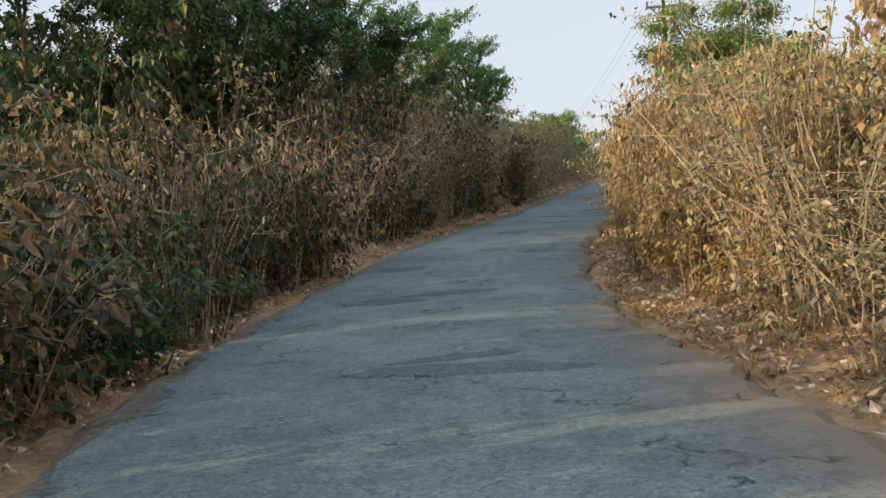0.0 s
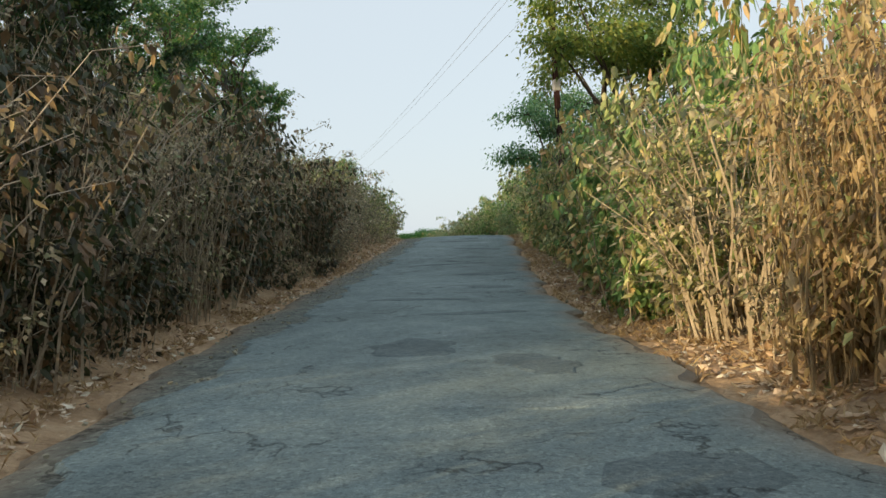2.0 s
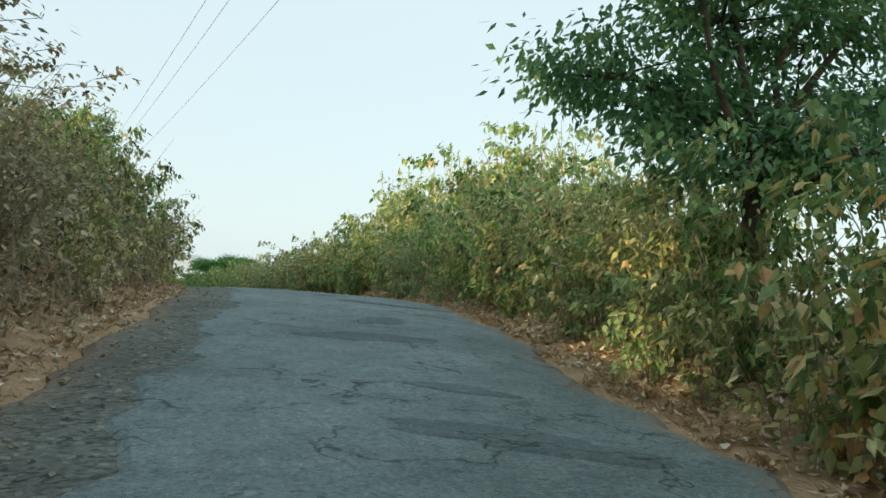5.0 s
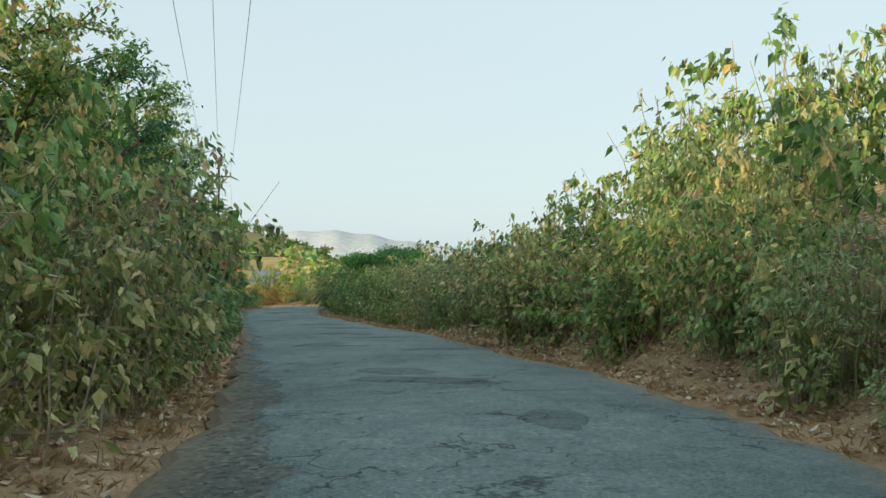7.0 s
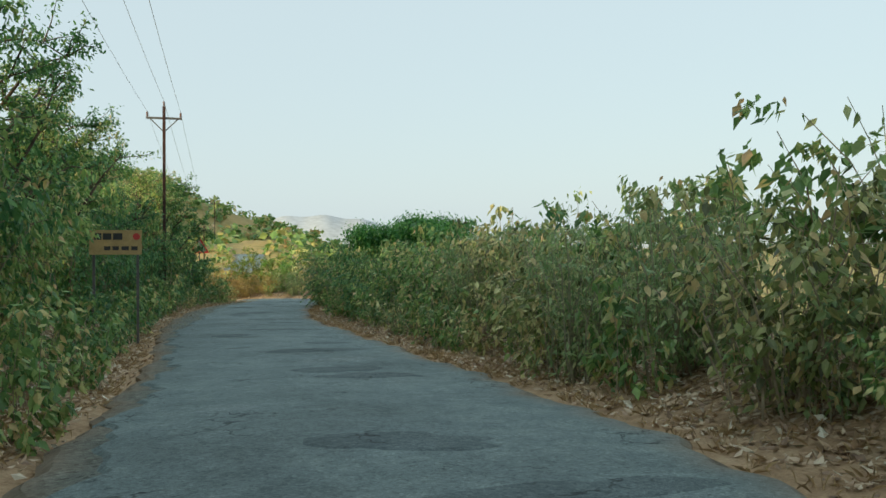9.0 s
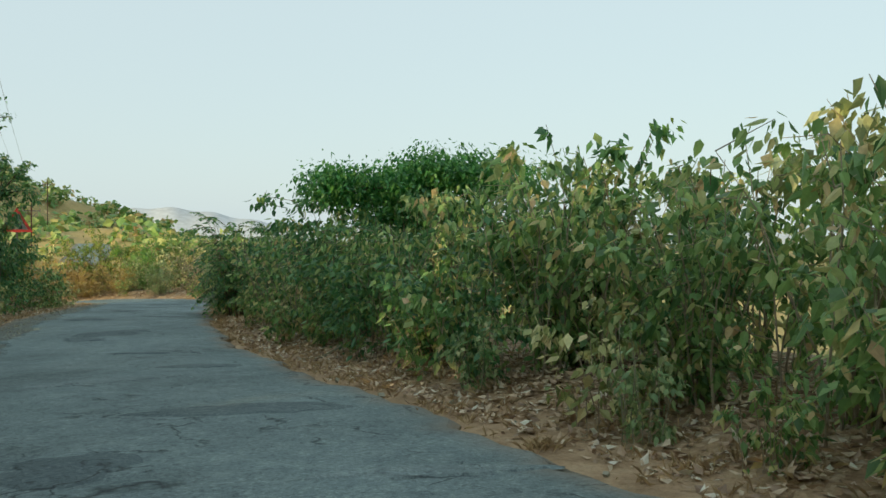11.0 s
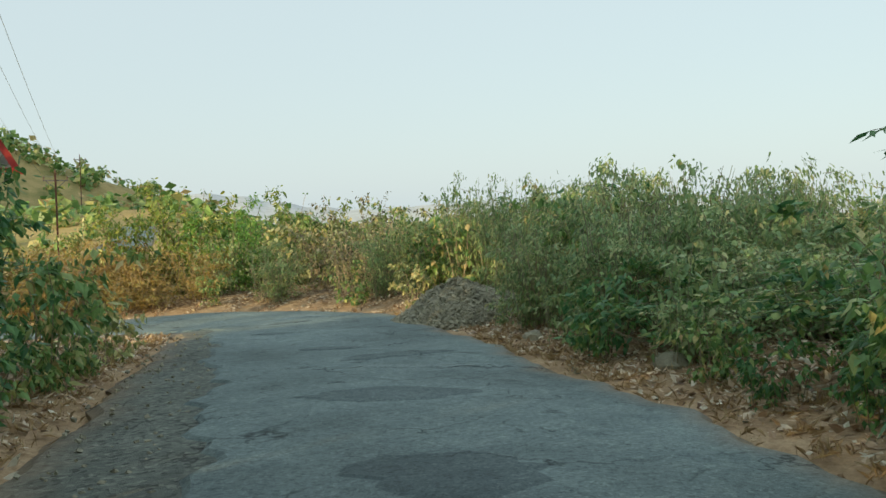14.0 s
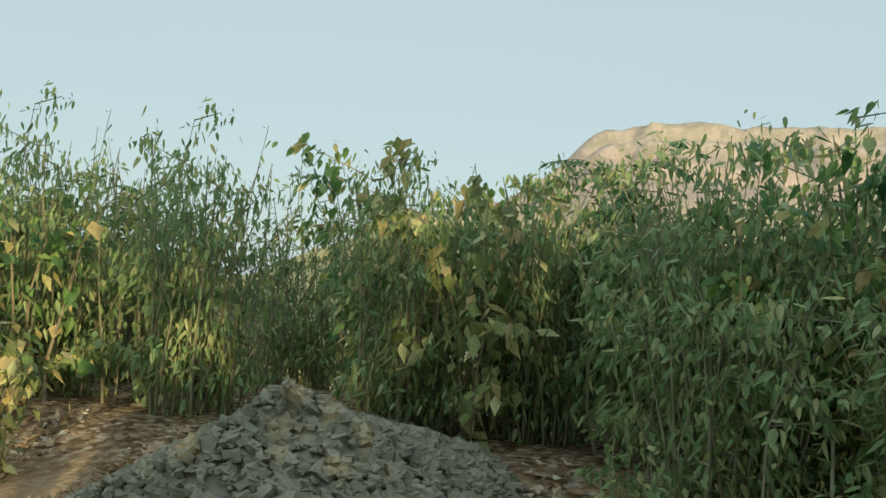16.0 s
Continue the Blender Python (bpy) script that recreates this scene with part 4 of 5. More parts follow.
for s, lat, kind in ((33, 5.4, "mixed"), (34.5, 6.4, "olive"), (36, 5.6, "mixed"), (37.5, 6.8, "mixed"), (32, 6.6, "mixed")):
    x, y = at_road(s, lat)
    mass_shrub(kind, 0, x, y, s, 1.3, 1.3, MESHES)
for i in range(48):
    s = RNG.uniform(103, 113)
    x, y = at_road(s, HALF + RNG.uniform(2.0, 7.5))
    if math.hypot(x - PILE[0], y - PILE[1]) < PILE[2] + 0.5:
        continue
    kind = pick((("cane", 6), ("mixed", 1)))
    mass_shrub(kind, RNG.randrange(KINDS[kind][0]), x, y, RNG.uniform(0, 6.28), RNG.uniform(0.9, 1.2), RNG.uniform(0.75, 0.95) * (0.45 if s < 106.5 else 0.75 if s < 107.8 else 1.08) * (0.85 if kind == "mixed" else 1.0), MESHES)
for x, y, kind, sx, sz in ((27.3, 110.2, "cane", 1.0, 1.1), (27.9, 108.7, "mixed", 1.1, 0.9), (27.3, 111.8, "cane", 1.0, 1.15), (29.6, 110.1, "cane", 1.1, 1.0), (28.9, 112.0, "cane", 1.1, 1.15), (26.9, 113.4, "mixed", 1.0, 0.95), (30.4, 108.0, "mixed", 1.1, 0.95)):
    mass_shrub(kind, 1, x, y, x * 2.3, sx, sz, MESHES)
# beyond the bend
for x, y, kind, sx, sz in ((23.4, 118.6, "fresh", 1.15, 1.2), (22.0, 119.4, "bright", 1.2, 1.45), (20.9, 120.3, "bright", 1.1, 1.3), (20.0, 119.6, "golden", 1.1, 0.95), (19.2, 118.9, "golden", 1.1, 0.8), (20.7, 118.2, "golden", 1.0, 0.75), (18.6, 120.6, "golden", 1.2, 1.0), (22.2, 117.7, "golden", 0.9, 0.7), (26.0, 120.4, "bright", 1.2, 1.5), (27.6, 119.4, "feather", 1.2, 1.05), (24.6, 120.8, "feather", 1.2, 1.1), (29.2, 121.0, "feather", 1.3, 1.05), (18.5, 124.0, "bright", 1.3, 1.1), (16.2, 121.0, "golden", 1.3, 1.0)):
    place_shrub(kind, 0, x, y, x * 3.1, sx, sz)
for i in range(60):
    x, y = RNG.uniform(24, 36), RNG.uniform(111.5, 122)
    if near_road(x, y)[1][0] < 3.8 or on_heap(x, y):
        continue
    kind = pick((("brush", 2), ("olive", 2), ("cane", 2), ("mixed", 2)))
    mass_shrub(kind, RNG.randrange(KINDS[kind][0]), x, y, RNG.uniform(0, 6.28), RNG.uniform(0.9, 1.3), RNG.uniform(0.75, 0.95))
for i in range(50):
    x, y = RNG.uniform(8, 30), RNG.uniform(119, 140)
    if abs(near_road(x, y)[1][0]) < 3.4:
        continue
    kind = pick((("golden", 3), ("bright", 1), ("olive", 1)))
    mass_shrub(kind, RNG.randrange(KINDS[kind][0]), x, y, RNG.uniform(0, 6.28), RNG.uniform(0.9, 1.4), RNG.uniform(0.7, 1.1))

for kind, items in MASS.items():
    V, Fq, L, Ft = [], [], [], []
    nv = nl = 0
    zs = height(np.array([i[1] for i in items]), np.array([i[2] for i in items]))
    for (which, x, y, turn, sx, sz), z in zip(items, zs):
        sv, sf, lv, lfc = which
        V.append(transform(sv, x, y, z, turn, sx, sz))
        Fq.append(sf + nv)
        nv += len(sv)
        L.append(transform(lv, x, y, z, turn, sx, sz))
        Ft.extend((lfc + nl).tolist())
        nl += len(lv)
    e = thing("thicket", Matrix.Identity(4), "thicket of " + LABELS[kind].replace("a ", "") + " further back", "thicket", kind="stuff")
    mesh_ob("branchwork", np.vstack(V), np.vstack(Fq), [KINDS[kind][10]], e)
    mesh_ob("foliage", np.vstack(L), Ft, [KINDS[kind][9]], e)


# ---- trees ----
def tree(name, x, y, tall, spread, seed, leaf_mat_, label, leafs=5000, leaf_len=0.13, fork=0.35, lean=(0.0, 0.0), thick=0.14, flat=0.6, bare=False):
    rng = np.random.default_rng(seed)
    z = float(height(x, y)[0])
    e = thing(name, Matrix.Translation((x, y, z)), label, "tree")
    k = 7
    t = np.linspace(0, 1, k)
    top = np.array([lean[0], lean[1], tall * 0.72])
    trunk = t[:, None] * top + np.stack([np.sin(t * 4 + seed) * 0.12 * tall * 0.2, np.cos(t * 3.1 + seed) * 0.1 * tall * 0.2, t * 0], 1)
    trunk -= trunk[0]
    trunk[0, 2] = -0.3
    tv, tf = tubes(trunk[None], (thick * (1 - 0.7 * t))[None], 8)
    nl = 9
    limbs, lr = [], []
    for i in range(nl):
        u = fork + (0.98 - fork) * i / (nl - 1)
        q = u * (k - 1)
        j = min(int(q), k - 2)
        p = trunk[j] * (1 - q + j) + trunk[j + 1] * (q - j)
        a = i * 2.4 + rng.uniform(-0.5, 0.5)
        reach = spread * rng.uniform(0.7, 1.05) * (1.05 - 0.45 * u)
        up = (tall - p[2]) * rng.uniform(flat * 0.5, flat * 1.1)
        d = np.array([math.cos(a) * reach, math.sin(a) * reach, up])
        tt = np.linspace(0, 1, 6)[:, None]
        ln = p + d * tt + np.array([0, 0, 1.0]) * (np.sin(tt * math.pi) * 0.12 * reach) + rng.normal(0, 0.05 * spread / 2, (6, 3)) * tt
        limbs.append(ln)
        lr.append(thick * 0.5 * (1 - 0.8 * tt[:, 0]) * (1.1 - 0.5 * u))
    limbs, lr = np.array(limbs), np.array(lr)
    lv, lf = tubes(limbs, lr, 6)
    m = 170
    li = rng.integers(0, nl, m)
    lp = rng.integers(1, 6, m)
    b0 = limbs[li, lp]
    dirs = rng.normal(0, 1, (m, 3)) + 0.8 * (limbs[li, 5] - limbs[li, 3]) / (spread * 0.3)
    dirs[:, 2] = np.abs(dirs[:, 2]) * 0.6 + 0.1
    dirs /= np.linalg.norm(dirs, axis=1)[:, None]
    ln = spread * rng.uniform(0.18, 0.42, m)
    e0 = b0 + dirs * ln[:, None]
    tw = np.stack([b0, (b0 + e0) / 2 + rng.normal(0, 0.04, (m, 3)), e0], 1)
    wv, wf = tubes(tw, np.tile(np.array([0.018, 0.012, 0.005]), (m, 1)), 3)
    mesh_ob("trunk", np.vstack([tv, lv, wv]), [tuple(f) for f in np.vstack([tf, lf + len(tv), wf + len(tv) + len(lv)])], [BARK], e, smooth=True)
    c = rng.integers(0, m, leafs)
    fr = (1.08 - 0.9 * rng.uniform(0, 1, leafs) ** 1.6)[:, None]
    P = tw[c, 0] * (1 - fr) + tw[c, 2] * fr + rng.normal(0, 0.075 * spread / 2, (leafs, 3)) * np.array([1, 1, 0.7])
    D = rng.normal(0, 1, (leafs, 3))
    D[:, 2] = -np.abs(D[:, 2]) * 0.6
    ll = leaf_len * rng.uniform(0.6, 1.3, leafs)
    v, f = leaves(rng, P, D, ll, ll * rng.uniform(0.42, 0.65, leafs))
    mesh_ob("crown", v, f, [leaf_mat_], e)
    return e


BANK_TREE = "green broadleaf tree on the bank above the road"
# Bank trees with their shade put into the leaf colour.
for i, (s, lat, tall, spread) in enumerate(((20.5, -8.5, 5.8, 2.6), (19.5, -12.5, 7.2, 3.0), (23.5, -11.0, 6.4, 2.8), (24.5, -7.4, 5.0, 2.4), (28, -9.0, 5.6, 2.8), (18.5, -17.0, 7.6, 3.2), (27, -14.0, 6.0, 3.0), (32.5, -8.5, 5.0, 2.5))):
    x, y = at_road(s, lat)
    tree("tree", x, y, tall, spread, 11 + i, SHADE_GREEN, BANK_TREE, 9000, 0.14, 0.08)
# Unseen trees behind the start, added to cast shade on the left verge.
for i, (s, lat, tall, spread) in enumerate(((-9.0, -7.0, 4.2, 2.4), (-5.0, -6.6, 4.0, 2.3), (-3.0, -10.0, 4.5, 2.3))):
    x, y = at_road(s, lat)
    tree("tree", x, y, tall, spread, 71 + i, GREEN, BANK_TREE, 6000, 0.13, 0.06)
for i, (x, y, tall, spread) in enumerate(((0.6, 46.2, 6.6, 2.5), (2.1, 44.4, 5.9, 2.0), (0.4, 41.6, 6.4, 2.3), (-1.4, 38.2, 6.4, 2.5), (-3.4, 34.6, 6.2, 2.5), (3.0, 48.6, 4.6, 1.8))):
    tree("tree", x, y, tall, spread, 31 + i, GREEN, "dark green tree with thin bare outer twigs on the bank", 9000, 0.12, 0.1)
for i, (s, lat, tall, spread) in enumerate(((62, -5.6, 4.6, 2.2), (65.5, -5.2, 5.4, 2.2), (69, -5.2, 5.6, 2.2), (72.5, -5.6, 6.0, 2.3), (76.5, -5.5, 6.2, 2.3), (81, -5.8, 6.4, 2.4), (86, -5.4, 6.4, 2.4), (90.5, -5.6, 6.4, 2.3), (95, -5.4, 6.0, 2.2), (99, -4.9, 6.0, 2.2), (102.0, -4.9, 6.0, 2.0), (104.6, -5.4, 5.4, 1.7), (107.0, -6.0, 5.6, 1.5))):
    x, y = at_road(s, lat)
    tree("tree", x, y, tall, spread, 51 + i, GREEN if i % 3 else MIXED, "leafy green tree rising out of the roadside hedge", 9500, 0.10, 0.04)
def pad_tree(x, y, hub, pads, seed, material, label, leaf_len, thick, density=520):
    """A tree whose limbs end in flat layers of leaves: hub height above the ground, layers as world places, radius and half depth."""
    rng = np.random.default_rng(seed)
    z = float(height(x, y)[0])
    e = thing("tree", Matrix.Translation((x, y, z)), label, "tree")
    t = np.linspace(0, 1, 7)[:, None]
    top = np.array([0.12, 0.05, hub])
    trunk = top * t + np.array([1.0, 0.6, 0]) * 0.12 * np.sin(t * 5 + seed) * t
    trunk[0, 2] = -0.3
    v, f = tubes(trunk[None], (thick * (1 - 0.45 * t[:, 0]))[None], 9)
    mesh_ob("trunk", v, f, [BARK], e, smooth=True)
    P, D, W = [], [], []
    for px, py, pz, r, deep in pads:
        c = np.array([px - x, py - y, pz - z])
        start = trunk[int(rng.integers(4, 7))]
        u = np.linspace(0, 1, 7)[:, None]
        ln = start + (c - start) * u + np.array([0, 0, 1.0]) * np.sin(u * math.pi) * rng.uniform(-0.25, 0.15) + rng.normal(0, 0.07, (7, 3)) * np.sin(u * math.pi)
        v, f = tubes(ln[None], (thick * 0.5 * (1 - 0.86 * u[:, 0]))[None], 6)
        mesh_ob("limb", v, f, [BARK], e, smooth=True)
        clumps = max(5, int(9 * r))
        for _ in range(clumps):
            a, q = rng.uniform(0, 6.283), math.sqrt(rng.uniform(0, 1))
            cc = c + np.array([math.cos(a) * q * r, math.sin(a) * q * r, deep * (0.6 - q * q) + rng.normal(0, 0.3 * deep)])
            W.append(np.stack([c + (cc - c) * w + np.array([0, 0, -0.06 * (1 - w)]) for w in (0.0, 0.5, 1.0)]))
            n = int(density * rng.uniform(0.6, 1.2) * (0.5 + 0.5 * r) / 4)
            pp = cc + rng.normal(0, 1, (n, 3)) * np.array([0.25 * r ** 0.5, 0.25 * r ** 0.5, 0.17])
            P.append(pp)
            D.append((pp - c) * np.array([0.7, 0.7, 0.3]) + rng.normal(0, 0.5, (n, 3)) - np.array([0, 0, 0.35]))
    W = np.array(W)
    v, f = tubes(W, np.tile(np.array([0.02, 0.013, 0.005]), (len(W), 1)), 3)
    mesh_ob("twig_spray", v, f, [BARK], e)["kind"] = "stuff"
    P, D = np.vstack(P), np.vstack(D)
    ll = leaf_len * rng.uniform(0.6, 1.3, len(P))
    v, f = leaves(rng, P, D, ll, ll * rng.uniform(0.42, 0.62, len(P)))
    mesh_ob("crown", v, f, [material], e)
    return e


# Trees out of view, added to keep the sun off the bend.
for i, (x, y, tall, spread) in enumerate(((14.0, 106.4, 6.6, 2.2), (12.8, 109.0, 8.6, 2.6), (11.6, 111.6, 9.0, 2.6))):
    tree("tree", x, y, tall, spread, 91 + i, GREEN, "unseen green tree behind the hedge end, added to shade the bend", 7000, 0.12, 0.06)
CROOKED = pad_tree(11.9, 32.5, 1.9, ((8.4, 30.9, 5.9, 0.9, 0.3), (9.6, 31.6, 6.3, 1.2, 0.35), (11.0, 32.2, 6.6, 1.4, 0.4), (12.5, 32.8, 6.6, 1.5, 0.45), (13.8, 33.4, 6.3, 1.4, 0.4), (10.4, 33.6, 6.1, 1.1, 0.35), (12.0, 31.2, 6.1, 1.3, 0.4), (13.6, 31.6, 5.7, 1.3, 0.4), (14.8, 32.6, 5.6, 1.2, 0.4), (9.2, 31.4, 7.4, 1.2, 0.4), (12.3, 33.0, 7.8, 1.6, 0.7), (14.0, 32.5, 4.4, 1.2, 0.7), (14.6, 33.8, 5.2, 1.3, 0.8)), 7, BRIGHT, "spreading yellow-green tree with dark crooked limbs behind the pole", 0.12, 0.2, 850)
UP, SIDE = Vector((0, 0, 1)), Vector((-0.59, 0.81, 0))
for pts_, r0 in ((((0.0, 1.7), (0.15, 2.3), (0.4, 2.8), (0.8, 3.05), (1.15, 3.35), (1.32, 3.8), (1.25, 4.4), (0.95, 5.0)), 0.15), (((1.15, 3.35), (1.36, 3.55), (1.62, 3.72), (1.85, 3.82)), 0.08), (((-0.05, 1.8), (-0.3, 2.6), (-0.35, 3.4), (-0.8, 4.2), (-1.3, 4.9)), 0.12), (((0.4, 2.8), (0.3, 3.5), (-0.1, 4.3), (-0.2, 5.2)), 0.09)):
    ln = np.array([SIDE * u + UP * v for u, v in pts_])
    v, f = tubes(ln[None], np.linspace(r0, r0 * 0.4, len(pts_))[None], 8)
    mesh_ob("limb", v, f, [BARK], CROOKED, smooth=True)
pad_tree(13.2, 40.0, 2.0, ((11.8, 40.7, 4.6, 0.9, 0.33), (11.8, 39.8, 6.0, 0.9, 0.35), (12.9, 40.2, 6.4, 1.1, 0.41), (13.9, 39.8, 6.5, 1.2, 0.47), (15.1, 39.7, 6.2, 1.1, 0.47), (13.1, 40.4, 5.4, 1.2, 0.47), (14.5, 40.3, 5.4, 1.3, 0.53), (12.8, 41.0, 4.4, 1.0, 0.41), (13.9, 41.0, 4.5, 1.3, 0.47), (15.5, 40.6, 4.7, 1.2, 0.53), (14.1, 39.2, 4.0, 1.2, 0.47), (13.0, 39.6, 3.7, 1.0, 0.41)), 8, TEAL, "green tree with layered branches over the hedge", 0.12, 0.13, 760)
pad_tree(22.6, 88.6, 1.3, ((21.0, 88.8, 2.95, 0.75, 0.2), (21.8, 88.4, 3.05, 0.8, 0.22), (22.9, 88.3, 3.35, 1.1, 0.28), (24.0, 88.8, 3.2, 1.0, 0.28), (22.5, 89.6, 3.0, 0.9, 0.25), (23.6, 87.5, 3.25, 1.0, 0.28), (22.5, 88.1, 2.5, 0.8, 0.25), (23.8, 88.2, 2.5, 0.9, 0.3)), 9, FRESH, "rich green thorn tree with flat leafy layers above the hedge", 0.1, 0.06, 1600)
for x, y, sx, sz in ((21.7, 96.6, 0.9, 0.8), (21.4, 95.2, 1.15, 1.15), (22.6, 95.6, 1.0, 1.0), (27.6, 106.4, 0.9, 1.0), (29.5, 113.5, 1.2, 1.1), (33.5, 110.4, 1.1, 1.05)):
    place_shrub("feather", 0, x, y, x, sx, sz)


# ---- power line ----
def box_bm(parts_):
    bm = bmesh.new()
    for cx, cy, cz, sx, sy, sz, rot in parts_:
        m = Matrix.Translation((cx, cy, cz)) @ Matrix.Rotation(rot, 4, "Y") @ Matrix.Diagonal((sx, sy, sz, 1))
        bmesh.ops.create_cube(bm, size=1.0, matrix=m)
    return bm


def insulator_bm(x, z):
    bm = bmesh.new()
    for dz, r in ((0.02, 0.03), (0.07, 0.05), (0.11, 0.035), (0.15, 0.05), (0.19, 0.025)):
        bmesh.ops.create_cone(bm, cap_ends=True, segments=10, radius1=r, radius2=r * 0.7, depth=0.05, matrix=Matrix.Translation((x, 0, z + dz)))
    return bm


ARM = 0.62


def power_pole(x, y, tall, lean, label, z0=None):
    z = float(height(x, y)[0]) if z0 is None else z0
    base = Matrix.Translation((x, y, z)) @ Matrix.Rotation(lean[1], 4, "X") @ Matrix.Rotation(lean[0], 4, "Y") @ Matrix.Rotation(radians(-6), 4, "Z")
    e = thing("power_pole", base, label, "power pole", "power line poles")
    part("post", box_bm([(0, 0.07, tall / 2 - 0.4, 0.105, 0.014, tall + 0.8, 0), (0, -0.07, tall / 2 - 0.4, 0.105, 0.014, tall + 0.8, 0), (0, 0, tall / 2 - 0.4, 0.014, 0.13, tall + 0.8, 0)]), RUST, e)
    part("crossarm", box_bm([(0, 0.0, tall - 0.45, 2 * ARM + 0.1, 0.07, 0.08, 0)]), IRON, e)
    part("brace", box_bm([(-0.27, 0, tall - 0.72, 0.04, 0.03, 0.66, radians(-45))]), IRON, e)
    part("brace", box_bm([(0.27, 0, tall - 0.72, 0.04, 0.03, 0.66, radians(45))]), IRON, e)
    for ix, iz in ((-ARM, tall - 0.41), (ARM, tall - 0.41), (0.0, tall)):
        part("insulator", insulator_bm(ix, iz), GLAZE, e)
    return e


POLES = [
    power_pole(6.5, -30.0, 7.6, (0.0, 0.0), "rusty steel power pole with crossarm"),
    power_pole(9.33, 32.44, 7.7, (0.0, -0.068), "rusty brown steel power pole with a white band"),
    power_pole(14.85, 95.0, 7.8, (0.0, 0.0), "slender steel power pole with braced crossarm beside the hedge"),
    power_pole(20.7, 148.7, 6.9, (0.0, 0.0), "slender steel power pole beyond the bend"),
    power_pole(27.0, 205.0, 7.2, (0.0, 0.0), "slender steel power pole on the far slope"),
]
part("white_band", box_bm([(0, 0, 4.45, 0.15, 0.17, 0.28, 0)]), WHITE, POLES[1], "painted white band")
bpy.context.view_layer.update()
for a, b in zip(POLES, POLES[1:]):
    for ix, iz in ((-ARM, 0), (ARM, 0), (0.0, 1)):
        ta = max(c.bound_box[6][2] for c in a.children if c.name.startswith("insulator"))
        pa = a.matrix_world @ Vector((ix, 0, ta - (0.41 if not iz else 0.0)))
        tb = max(c.bound_box[6][2] for c in b.children if c.name.startswith("insulator"))
        pb = b.matrix_world @ Vector((ix, 0, tb - (0.41 if not iz else 0.0)))
        t = np.linspace(0, 1, 25)[:, None]
        ln = np.array(pa) * (1 - t) + np.array(pb) * t
        ln[:, 2] -= 4 * 0.7 * (t * (1 - t))[:, 0]
        v, f = tubes(ln[None], np.full((1, 25), 0.006), 4)
        tagged(mesh_ob("power_wire", v, f, [WIRE]), "thin grey overhead power wire sagging between poles", "wire", "power line wires")


# ---- road signs ----
def triangle_bm(r, depth, y):
    bm = bmesh.new()
    vs = [bm.verts.new((r * math.sin(a), y + dy, r * math.cos(a))) for dy in (-depth / 2, depth / 2) for a in (0, 2 * math.pi / 3, 4 * math.pi / 3)]
    for idx in ((0, 1, 2), (5, 4, 3), (0, 3, 4, 1), (1, 4, 5, 2), (2, 5, 3, 0)):
        bm.faces.new([vs[i] for i in idx])
    bmesh.ops.recalc_face_normals(bm, faces=bm.faces)
    return bm


def warning_sign(x, y, zc, facing):
    z = float(height(x, y)[0])
    e = thing("warning_sign", Matrix.Translation((x, y, z)) @ Matrix.Rotation(facing, 4, "Z"), "triangular red-bordered white warning sign half hidden in leaves", "road sign")
    h = zc - z
    part("post", box_bm([(0, 0.05, h / 2 - 0.2, 0.06, 0.06, h + 0.6, 0)]), IRON, e)
    for nm, r, dy, mt in (("border", 0.62, 0.0, RED), ("face", 0.42, -0.008, GREY_WHITE)):
        ob = part(nm, triangle_bm(r, 0.012, dy), mt, e)
        ob.location = (0, 0, h)
    bm = bmesh.new()
    for k in range(9):
        a = math.pi * k / 8
        bmesh.ops.create_cube(bm, size=1.0, matrix=Matrix.Translation((0.13 * math.cos(a), -0.018, -0.16 + 0.13 * math.sin(a))) @ Matrix.Rotation(-a, 4, "Y") @ Matrix.Diagonal((0.07, 0.006, 0.06, 1)))
    bmesh.ops.create_cube(bm, size=1.0, matrix=Matrix.Translation((0.12, -0.018, -0.13)) @ Matrix.Diagonal((0.12, 0.006, 0.12, 1)))
    ob = part("symbol", bm, BLACK, e, "black curved symbol")
    ob.location = (0, 0, h)


warning_sign(17.27, 109.5, 2.45, radians(-3))


def notice_board(x, y, zc, facing):
    z = float(height(x, y)[0])
    e = thing("notice_board", Matrix.Translation((x, y, z)) @ Matrix.Rotation(facing, 4, "Z"), "small faded yellow notice board with dark lettering among leaves", "sign board")
    h = zc - z
    for px in (-0.42, 0.42):
        part("post", box_bm([(px, 0.04, h / 2 - 0.1, 0.05, 0.05, h + 0.5, 0)]), IRON, e)
    part("panel", box_bm([(0, 0, h, 1.0, 0.025, 0.5, 0)]), YELLOW, e)
    part("lettering", box_bm([(-0.12 + dx, -0.018, h + 0.12, wd, 0.006, 0.13, 0) for dx, wd in ((-0.22, 0.14), (-0.04, 0.16), (0.16, 0.18))]), BLACK, e, "dark bars of lettering")
    part("lettering", box_bm([(0.1 + dx, -0.018, h - 0.12, wd, 0.006, 0.08, 0) for dx, wd in ((-0.26, 0.12), (-0.1, 0.12), (0.08, 0.14), (0.26, 0.12))]), BLACK, e, "dark bars of lettering")
    bm = bmesh.new()
    bmesh.ops.create_cone(bm, cap_ends=True, segments=16, radius1=0.07, radius2=0.07, depth=0.008, matrix=Matrix.Translation((0.4, -0.018, h + 0.12)) @ Matrix.Rotation(radians(90), 4, "X"))
    part("emblem", bm, RED, e, "small red round mark")


BX, BY = at_road(81.3, -2.95)
notice_board(BX, BY, float(near_road(BX, BY)[2][0]) + 2.13, radians(-4))


